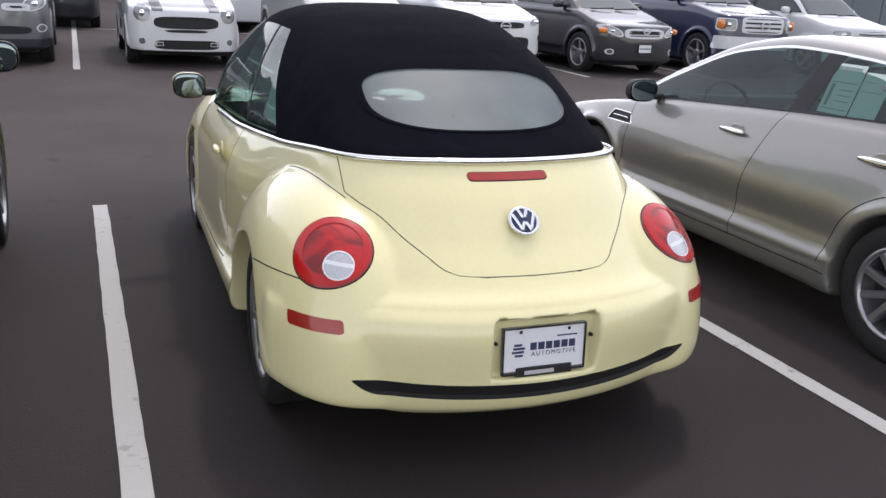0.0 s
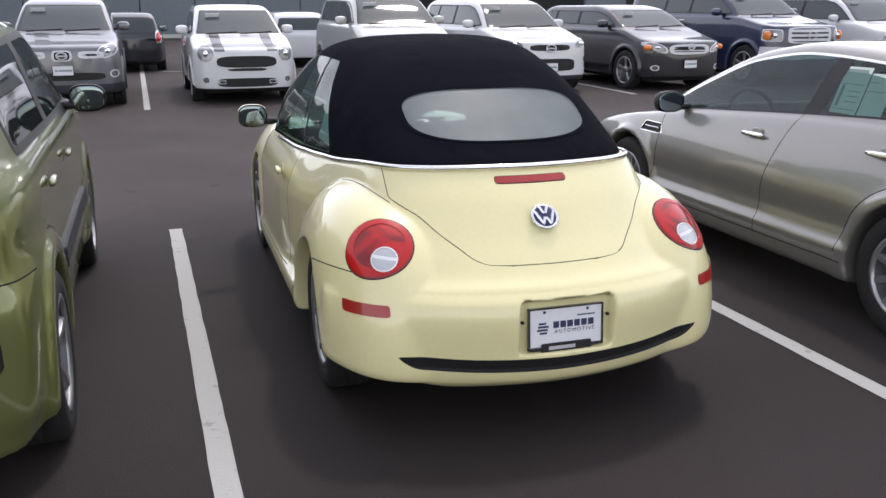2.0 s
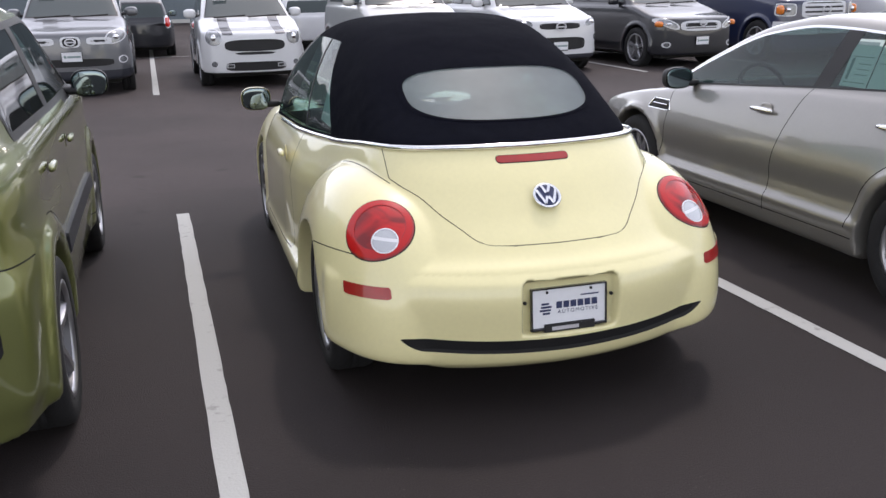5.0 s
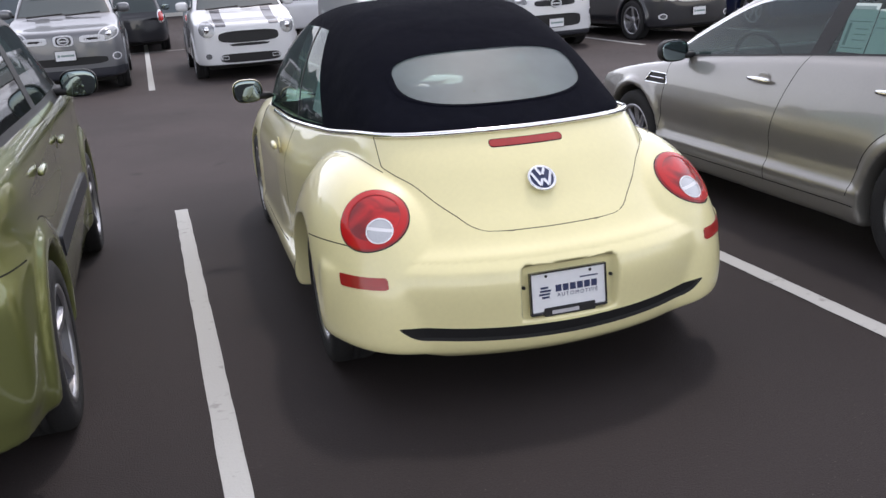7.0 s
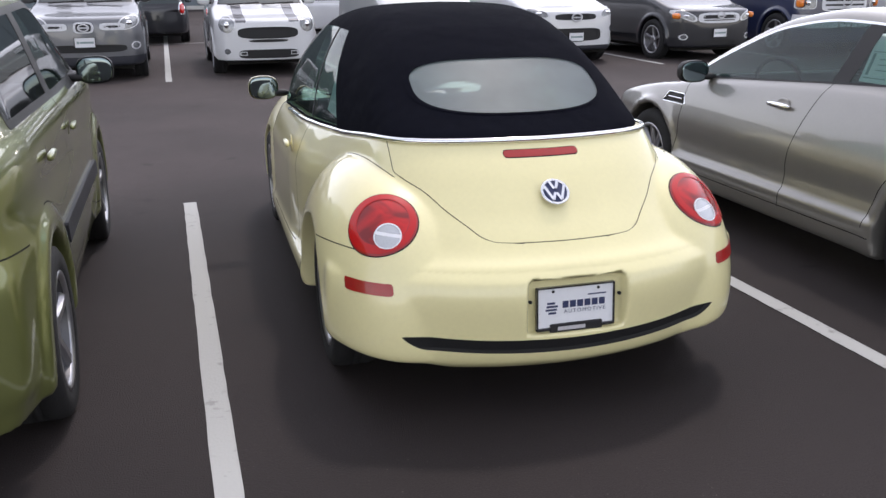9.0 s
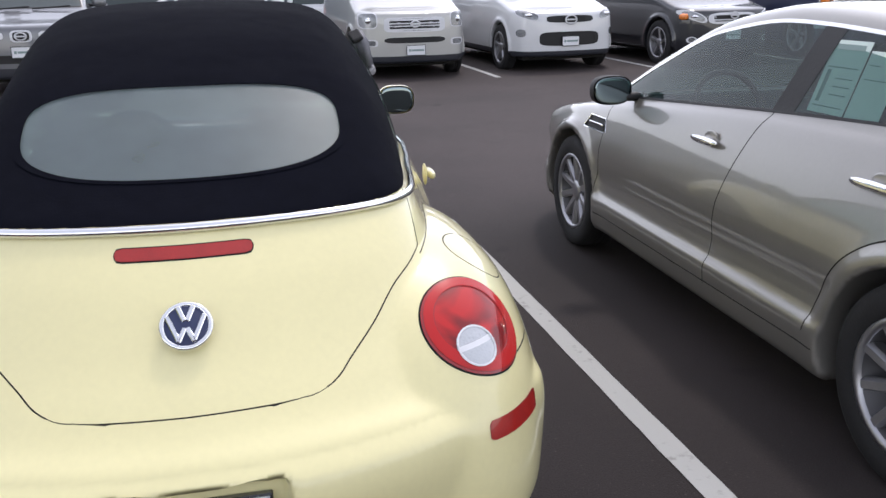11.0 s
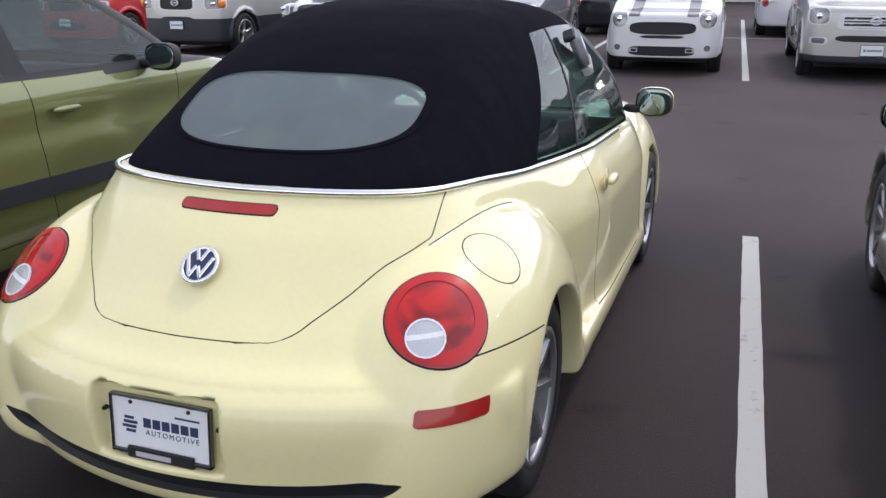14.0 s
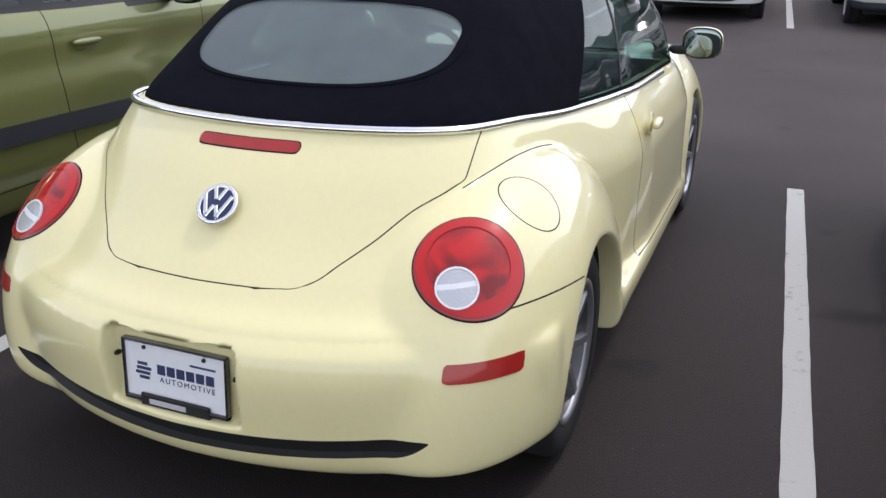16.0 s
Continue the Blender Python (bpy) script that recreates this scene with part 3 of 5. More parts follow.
# ---- the yellow convertible ----
def beetle():
    car = empty("convertible_car", "pale yellow two-door convertible with closed black canvas roof, parked on asphalt", "car")
    RW, FW, WR = 0.80, 3.30, 0.318
    rear = curve((0.16, 0.16), (0.21, 0.085), (0.25, 0.045), (0.30, 0.028), (0.38, 0.015), (0.5, 0.0), (0.56, 0.01), (0.60, 0.045), (0.64, 0.09), (0.70, 0.145), (0.76, 0.205), (0.83, 0.268), (0.9, 0.33), (0.965, 0.395), (1.03, 0.46), (1.1, 0.55))
    belt = curve((0.4, 1.000), (0.64, 0.996), (1.22, 0.943), (1.77, 0.918), (2.74, 0.885), (3.1, 0.86))
    hood = curve((2.7, 0.90), (3.0, 0.88), (3.4, 0.80), (3.8, 0.60), (4.08, 0.35))
    corew = curve((0.2, 0.62), (0.6, 0.675), (0.81, 0.70), (1.03, 0.735), (1.28, 0.775), (1.6, 0.835), (1.9, 0.862), (2.7, 0.87), (3.0, 0.82), (3.5, 0.62), (4.05, 0.42))
    lean = curve((0.5, 0.15), (1.2, 0.6), (1.7, 0.85), (3.0, 0.85))
    roof = curve((0.3, 0.95), (0.46, 1.02), (0.64, 1.12), (0.82, 1.225), (1.02, 1.335), (1.25, 1.43), (1.55, 1.495), (1.9, 1.515), (2.2, 1.49), (2.42, 1.43), (2.7, 1.22), (3.05, 0.90))

    def side(y, z):
        return corew(y) - lean(y) * np.maximum(z - 0.7, 0) ** 1.5

    def top(y):
        return np.where(y < 2.74, belt(y), np.minimum(belt(y), hood(y)))

    def slot(x, y, z):
        u = np.abs(x)
        low = 0.288 + 0.06 * x * x + 0.056 * np.clip((u - 0.53) / 0.115, 0, 1.2) ** 2
        return np.maximum.reduce([z - 0.344 - 0.06 * x * x, low - z, u - 0.66, y - 0.4])

    def back(x, z):
        return rear(z) + 0.35 * x * x + 0.2 * x ** 6

    def core_f(x, y, z):
        core = smax(x - side(y, z), (rear(z) - 0.012 + 0.29 * x * x - y) * 0.75, 0.17)
        core = smax(core, z - top(y) - 0.016, 0.02)
        core = smax(core, 0.205 + 0.13 * np.maximum(x - 0.45, 0) - z, 0.03)
        core = smax(core, y - 4.02 + 0.35 * x * x, 0.05)
        bump = smax(x - 0.897 + 0.2 * np.maximum(y - 0.35, 0), np.maximum(z - 0.605, 0.211 + 0.13 * np.maximum(x - 0.45, 0) - z), 0.04)
        bump = smax(bump, (back(x, np.minimum(z, 0.6)) - y) * 0.85, 0.04)
        bump = smax(bump, y - 0.75, 0.03)
        return smin(core, bump, 0.05)

    def fender_f(x, y, z):
        fr = egg(x, y, z, (0.572, 0.81, 0.33), (0.350, 0.70, 0.580), 2.35)
        ff = egg(x, y, z, (0.56, 3.28, 0.33), (0.338, 0.80, 0.585), 2.25)
        return np.minimum(smax(fr, 0.215 + 0.13 * np.maximum(x - 0.45, 0) - z, 0.03), smax(ff, 0.22 - z, 0.03))

    def field(x, y, z):
        f = smin(core_f(x, y, z), fender_f(x, y, z), 0.008)
        board = smax(smax(x - 0.885, np.abs(z - 0.27) - 0.055, 0.03), np.abs(y - 2.02) - 0.86, 0.02)
        f = smin(f, board, 0.03)
        f = arches(f, x, y, z, (RW + 0.02, FW), WR - 0.02, 0.368, 0.55)
        pocket = smax(smax(x - 0.198 + 0.25 * (y - 0.0), np.abs(z - 0.468) - 0.105, 0.012), y - 0.042, 0.012)
        return smax(f, -pocket, 0.007)
    body, front = nets(field, (0, -0.05, 0.12), (0.95, 1.74, 1.1), 0.0125), nets(field, (0, 1.5, 0.12), (0.95, 4.15, 1.1), 0.022)
    split = lambda x, y, z: y - 1.62
    body = join(body.cut(split)[0], front.cut(split)[1])
    # cabin opening
    _, body = body.cut(lambda x, y, z: np.max([np.abs(x) - side(y, z) + 0.07, 0.75 - y, y - 2.8, top(y) - 0.04 - z], axis=0))
    black, body = body.cut(slot)
    shell_part("bumper_grille", black, M_BLACK, car, "black slot in the rear bumper", sink=0.022)
    lidw = curve((0.64, 0.0), (0.6805, 0.20), (0.684, 0.26), (0.70, 0.315), (0.73, 0.355), (0.78, 0.42), (0.84, 0.485), (0.88, 0.55), (0.90, 0.572), (1.05, 0.566))
    lid_g = evened(lambda x, y, z: np.maximum.reduce([np.abs(x) - lidw(z), 0.68 - z, y - 0.75]), field)
    lid, strip, body = band(body, lid_g, 0.0036)
    shell_part("panel_gap", strip, M_GAP, car, sink=0.008)
    bar_g = lambda x, y, z: np.hypot(np.maximum(np.abs(x) - 0.143, 0), z - 0.963) - 0.0145
    bar, strip, lid = band(lid, bar_g, 0.003)
    trunk = shell_part("trunk_lid", lid, M_YELLOW, car)
    shell_part("brake_light", bar, M_REFLECTOR, trunk, "red high brake light", sink=-0.003)
    shell_part("brake_light_gap", strip, M_GAP, trunk, sink=0.002)
    # tail lamps
    C = np.array((0.668, 0.305, 0.758))

    def ball(c, r):
        return lambda x, y, z: np.sqrt((np.abs(x) - c[0]) ** 2 + (y - c[1]) ** 2 + (z - c[2]) ** 2) - r
    R = (0.660, 0.240, 0.726)
    for s in (-1, 1):
        here = lambda x, y, z: -s * x
        lamp, body = body.cut(both(ball(C, 0.142), here))
        core, rim_, _ = band(lamp, both(ball(C, 0.142), here), 0.005)
        core, edge, _ = band(core, both(ball(C, 0.137), here), 0.007)
        clear, core = core.cut(ball(R, 0.056))
        inner, outer = core.cut(ball(C + np.array((-0.004, 0.0, 0.004)), 0.102))
        groove, inner = inner.cut(lambda x, y, z: -ball(C + np.array((-0.004, 0.0, 0.004)), 0.0995)(x, y, z))
        t = new("tail_lamp")
        t.parent = car
        shell_part("lens", outer, M_RED, t, "red lens", sink=-0.007)
        shell_part("inner_lens", inner, M_LENSMIX, t, "red lens with darker reflector", sink=-0.004)
        shell_part("lens_edge", edge, M_LENSDARK, t, "dark red lens edge", sink=-0.003)
        shell_part("lens_groove", groove, M_LENSDARK, t, sink=-0.004)
        cc, cr, _ = band(clear, ball(R, 0.056), 0.0045)
        bar_, cc = cc.cut(lambda x, y, z: np.abs(z - R[2] + 0.008 - 0.12 * (np.abs(x) - R[0])) - 0.0055)
        shell_part("reversing_lens", cc, M_CLEARLENS, t, "clear ribbed lens", sink=-0.008)
        shell_part("lens_divider", bar_, M_PLATE, t, sink=-0.0078)
        shell_part("lens_ring", cr, M_PLATE, t, sink=-0.010)
        shell_part("seal", rim_, M_GAP, t, sink=0.004)
        refl_g = both(lambda x, y, z: np.abs(np.abs(x) - 0.737) - 0.076, lambda x, y, z: np.abs(z - 0.541 - 0.02 * (np.abs(x) - 0.737)) - 0.022, (lambda x, y, z: y - back(np.abs(x), np.minimum(z, 0.6)) - 0.05), here)
        refl, body = body.cut(refl_g)
        shell_part("side_reflector", refl, M_REFLECTOR, car, "red reflector in the bumper", sink=-0.004)
    # fuel flap and panel joints
    flap = both(ball((0.725, 0.58, 0.83), 0.094), lambda x, y, z: -x)
    core, strip, body = band(body, flap, 0.0035)
    shell_part("fuel_flap", core, M_YELLOW, car)
    shell_part("panel_gap", strip, M_GAP, car, sink=0.005)
    doors = [
        (lambda x, y, z: y - 1.70 - 0.08 * (z - 0.9), lambda x, y, z: np.maximum.reduce([0.33 - z, np.abs(y - 1.7) - 0.2])),
        (lambda x, y, z: y - 2.72, lambda x, y, z: np.maximum.reduce([0.33 - z, np.abs(y - 2.72) - 0.2, z - 0.88])),
        (lambda x, y, z: z - 0.325, lambda x, y, z: np.maximum.reduce([1.65 - y, y - 2.6, 0.78 - np.abs(x)])),
        (lambda x, y, z: z - 0.655 - 0.25 * (np.abs(x) - 0.8) + 0.15 * (y - 0.4), lambda x, y, z: np.maximum.reduce([0.68 - np.abs(x), y - 0.62, np.abs(z - 0.66) - 0.2])),
    ]
    for g, lim in doors:
        strip, body = line_strip(body, evened(g, field), lim, 0.0045)
        shell_part("panel_gap", strip, M_GAP, car, sink=0.005)
    # thin dark strip drawn along the crease where fender meets body
    crease = lambda x, y, z: core_f(np.abs(x), y, z) - fender_f(np.abs(x), y, z)
    strip, body = line_strip(body, evened(crease, field), lambda x, y, z: np.maximum.reduce([0.50 - y, 0.72 - z, y - 0.98, 0.56 - np.abs(x)]), 0.0035)
    shell_part("panel_gap", strip, M_GAP, car, sink=0.002)
    shell_part("body", body, M_YELLOW, car)

    # canvas roof
    def topf(x, y, z):
        b = belt(y)
        s = side(y, b) - 0.012 - 0.30 * (z - b) - 0.35 * np.maximum(z - b - 0.18, 0) ** 1.6
        f = smax(x - s, (z - roof(y - 0.27 * x * x)) * 0.72, 0.11)
        f = smax(f, smax(x - side(y, b), (rear(b) - 0.012 + 0.29 * x * x - y) * 0.75, 0.17) + 0.014, 0.02)
        return smax(f, b + 0.002 - z, 0.008)
    tops = nets(topf, (0, 0.25, 0.82), (0.95, 3.3, 1.6), 0.0135)
    _, tops = tops.cut(lambda x, y, z: np.maximum(np.abs(x) - side(y, belt(y)) + 0.06, z - belt(y) - 0.012))
    def outline(x, y):
        return smax(x - side(y, belt(y)), (rear(belt(y)) - 0.012 + 0.29 * x * x - y) * 0.75, 0.17)
    path = []
    for k in range(141):
        ang = math.radians(-52 - 256 * k / 140 + 90)
        lo_, hi_ = 0.1, 2.2
        for _ in range(30):
            mid = (lo_ + hi_) / 2
            px, py = mid * math.cos(ang), 1.75 + mid * math.sin(ang)
            if outline(np.array(abs(px)), np.array(py)) < 0:
                lo_ = mid
            else:
                hi_ = mid
        path.append(Vector((px, py, float(belt(py)) + 0.011)))
    bm = bmesh.new()
    rings = []
    for i, p in enumerate(path):
        t = (path[min(i + 1, 140)] - path[max(i - 1, 0)]).normalized()
        nrm = t.cross(Vector((0, 0, 1))).normalized()
        if nrm.dot(p - Vector((0, 1.75, p.z))) < 0:
            nrm = -nrm
        rings.append([bm.verts.new(p + nrm * (0.011 * math.cos(q) - 0.004) + Vector((0, 0, 0.0115 * math.sin(q)))) for q in [2 * math.pi * j / 10 for j in range(10)]])
    for r0, r1 in zip(rings, rings[1:]):
        for j in range(10):
            bm.faces.new((r0[j], r0[(j + 1) % 10], r1[(j + 1) % 10], r1[j]))
    bmesh.ops.recalc_face_normals(bm, faces=bm.faces[:])
    part("chrome_trim", bm, M_CHROME, car, "chrome strip along the beltline", smooth=True)
    rw = both(ell(0, 1.188, 0.44, 0.103, 3.0), behind(1.3))
    pane, strip, tops = band(tops, rw, 0.006)
    shell_part("rear_window", pane, M_REARPANE, car, "hazy rear window glass", sink=0.003)
    shell_part("window_seal", strip, M_CLOTH, car, sink=-0.003)
    # windscreen and side glass
    wind_line = lambda y: 1.405 - 0.70 * (y - 2.28)
    sidewin = lambda x, y, z: np.maximum.reduce([belt(y) + 0.026 - z, 1.325 + 0.9 * (z - 0.97) - y, z - 1.365 - 0.02 * np.sin(3 * (y - 1.5)), (z - wind_line(y)) * 0.8, 0.36 - np.abs(x)])
    divider = lambda x, y, z: np.abs(y - 1.73 - 0.35 * (z - 0.95)) - 0.008
    for s in (-1, 1):
        pane, tops = tops.cut(both(sidewin, lambda x, y, z: -s * x))
        post, pane = pane.cut(divider)
        qw, dw = pane.cut(lambda x, y, z: y - 1.73 - 0.35 * (z - 0.95))
        shell_part("quarter_window", qw, M_PANE, car, "small rear side window")
        shell_part("door_window", dw, M_PANE, car, "tinted door window")
        shell_part("window_post", post, M_BLACK, car, sink=-0.003)
    screen = lambda x, y, z: np.maximum.reduce([wind_line(y) + 0.02 - z, z - 1.38, 0.9 - z, np.abs(x) - 0.62 + 0.30 * (z - 0.95), 2.3 - y])
    pane, tops = tops.cut(screen)
    shell_part("windscreen", pane, M_PANE, car, "windscreen glass")
    frame_, tops = tops.cut(lambda x, y, z: np.maximum((wind_line(y) - 0.05 - z), 2.33 - y))
    shell_part("windscreen_frame", frame_, M_BLACK, car, "black windscreen frame")
    seam_, tops = line_strip(tops, lambda x, y, z: y - 1.02 - 0.25 * x * x - 0.35 * (z - 1.3), lambda x, y, z: 1.36 - z, 0.012)
    shell_part("seam", seam_, M_CLOTH, car, sink=-0.003)
    shell_part("soft_top", tops, M_CLOTH, car, "black canvas folding roof")
    # badge
    badge = new("badge")
    badge.parent = car
    badge.matrix_basis = pose(0, 0.252, 0.836, -44)
    part("disc", egg_bm((0, 0, 0), (0.052, 0.008, 0.052), 2.0, 36, 8), M_NAVYINK, badge, "dark blue disc", smooth=True)
    ring = part("ring", torus_bm(0.052, 0.0065), M_CHROME, badge, smooth=True)
    ring.matrix_basis = pose(0, -0.002, 0, 90)
    for cx, cz, a, ln in ((-0.010, 0.026, -22, 0.040), (0.010, 0.026, 22, 0.040), (-0.028, -0.008, -22, 0.066), (0.028, -0.008, 22, 0.066), (-0.010, -0.024, 24, 0.038), (0.010, -0.024, -24, 0.038)):
        st = part("badge_bar", round_box((-0.0055, -0.013, -ln / 2), (0.0055, -0.003, ln / 2), 0.002, 1), M_CHROME, badge)
        st.matrix_basis = pose(cx, 0, cz, 0, a, 0)
    # plate
    p = plate(car, pose(0.0, 0.026, 0.456, -4))
    bars(p, "bar", [(-0.098 + 0.004 * (i % 2), 0.018 - 0.0125 * i, 0.044 - 0.014 * (i in (0, 3)), 0.008) for i in range(4)], M_NAVYINK, pose(0, -0.0042, 0))
    bars(p, "bar", [(-0.041 + 0.0292 * i, 0.010, 0.0235, 0.026) for i in range(6)] + [(0.085, 0.040, 0.075, 0.005)], M_NAVYINK, pose(0, -0.0042, 0))
    txt = bpy.data.curves.new("lettering", 'FONT')
    txt.body, txt.size, txt.align_x, txt.space_character, txt.extrude = "AUTOMOTIVE", 0.021, 'CENTER', 1.35, 0.0004
    word = new("lettering", txt)
    dg = bpy.context.evaluated_depsgraph_get()
    word_mesh = bpy.data.meshes.new_from_object(word.evaluated_get(dg))
    bpy.data.objects.remove(word)
    word_mesh.materials.clear()
    word_mesh.materials.append(M_NAVYINK)
    word = new("lettering", word_mesh)
    word.parent = p
    word.matrix_basis = pose(0.036, -0.0046, -0.024, 90)
    tagged(word, "dark blue printed word")
    part("plate_tab", round_box((-0.105, -0.014, -0.094), (0.105, -0.004, -0.06), 0.004, 1), M_BLACK, p)
    bars(p, "bar", [(-0.02, -0.078, 0.11, 0.014)], M_BOXLIGHT, pose(0, -0.0142, 0))
    for sx in (-0.09, 0.09):
        part("screw", egg_bm((sx, -0.006, 0.063), (0.006, 0.004, 0.006), 2, 10, 6), M_BLACK, p, smooth=True)
    for sx in (-0.178, 0.178):
        part("clip", egg_bm((sx, 0.0, 0.03), (0.007, 0.012, 0.007), 2, 10, 6), M_BLACK, p, smooth=True)
    # underside, wheels, mirrors, handles
    part("underbody", round_box((-0.6, 0.3, 0.22), (0.6, 3.8, 0.3), 0.03, 1), M_GAP, car)
    ex = part("exhaust_pipe", lathe_bm([(0.02, 0), (0.024, 0), (0.024, 0.3), (0.02, 0.3), (0.02, 0.02)], 16), M_ALLOY, car, smooth=True)
    ex.matrix_basis = pose(0.45, 0.17, 0.235, 0, 0, 90)
    wheels(car, 0.735, (RW,), WR, 0.2, 0.218, 7)
    wheels(car, 0.755, (FW,), WR, 0.2, 0.218, 7)
    for yc in (RW, FW):
        well(car, 0.815, yc, WR)
    for s in (-1, 1):
        wing_mirror(car, s, 0.90, 2.78, 0.99, 0.185, 0.145, M_YELLOW, 0.06)
        door_handle(car, s, 0.842, 1.80, 0.81, M_YELLOW, 0.15, M_YELLOW)
    # interior
    part("cabin_tub", round_box((-0.66, 0.85, 0.3), (0.66, 2.75, 0.42), 0.03, 1), M_CABIN, car)
    for s in (-1, 1):
        part("door_card", round_box((s * 0.69 - 0.03, 1.32, 0.35), (s * 0.69 + 0.03, 2.7, 0.85), 0.025), M_CREAM, car, smooth=True)
        seat(car, s * 0.34, 1.85, 0.42, M_CREAM)
    part("rear_bench", round_box((-0.55, 0.95, 0.42), (0.55, 1.3, 0.86), 0.08), M_CREAM, car, smooth=True)
    part("rear_shelf", round_box((-0.6, 0.62, 0.9), (0.6, 1.0, 0.97), 0.03), M_CREAM, car, smooth=True)
    part("dashboard", round_box((-0.66, 2.55, 0.5), (0.66, 2.95, 0.90), 0.1), M_CABIN, car, smooth=True)
    steering(car, -0.34, 2.42, 0.86)
    sheet = part("price_sheet", box_bm((-0.001, -0.17, -0.135), (0.001, 0.15, 0.13)), M_PAPER, car, "price sheet inside the window glass")
    sheet.matrix_basis = pose(-0.60, 1.66, 1.10, 0, 17, 0)
    box = new("key_box")
    tagged(box, "grey key lock box hooked over the window glass", "lock box")
    box.matrix_basis = pose(0.625, 2.06, 1.30, 38, -20, 6)
    part("case", round_box((0.0, -0.05, -0.10), (0.045, 0.05, 0.06), 0.012), M_BOXGREY, box, smooth=True)
    part("cap", round_box((-0.002, -0.052, -0.14), (0.048, 0.052, -0.095), 0.008), M_BOXLIGHT, box)
    part("label", box_bm((0.045, 0.0, -0.04), (0.047, 0.03, 0.02)), M_PLATE, box)
    part("hook", round_box((-0.02, -0.03, 0.05), (0.03, 0.03, 0.075), 0.006, 1), M_BLACK, box)
    return car


def lens_mix():
    """Red lens with soft darker reflector shapes."""
    m = mat("mixed_red_lens", (0.5, 0.01, 0.01), rough=0.25, spec=0.3, coat=0.7)
    n, l = m.node_tree.nodes, m.node_tree.links
    tc, tx, rp = n.new("ShaderNodeTexCoord"), n.new("ShaderNodeTexNoise"), n.new("ShaderNodeValToRGB")
    tx.inputs["Scale"].default_value, tx.inputs["Distortion"].default_value = 9, 0.8
    rp.color_ramp.elements[0].position, rp.color_ramp.elements[1].position = 0.4, 0.6
    rp.color_ramp.elements[0].color, rp.color_ramp.elements[1].color = (0.20, 0.005, 0.005, 1), (0.52, 0.009, 0.008, 1)
    l.new(tc.outputs["Object"], tx.inputs["Vector"])
    l.new(tx.outputs["Fac"], rp.inputs[0])
    l.new(rp.outputs[0], n["Principled BSDF"].inputs["Base Color"])
    return m


def clear_lens():
    m = mat("ribbed_clear_lens", (0.52, 0.54, 0.56), rough=0.25, metal=0.3, coat=0.8)
    n, l = m.node_tree.nodes, m.node_tree.links
    tc, tx, bp = n.new("ShaderNodeTexCoord"), n.new("ShaderNodeTexVoronoi"), n.new("ShaderNodeBump")
    tx.inputs["Scale"].default_value = 110
    bp.inputs["Strength"].default_value, bp.inputs["Distance"].default_value = 0.3, 0.003
    l.new(tc.outputs["Object"], tx.inputs["Vector"])
    l.new(tx.outputs["Distance"], bp.inputs["Height"])
    l.new(bp.outputs[0], n["Principled BSDF"].inputs["Normal"])
    return m


M_LENSMIX, M_CLEARLENS = lens_mix(), clear_lens()
beetle()


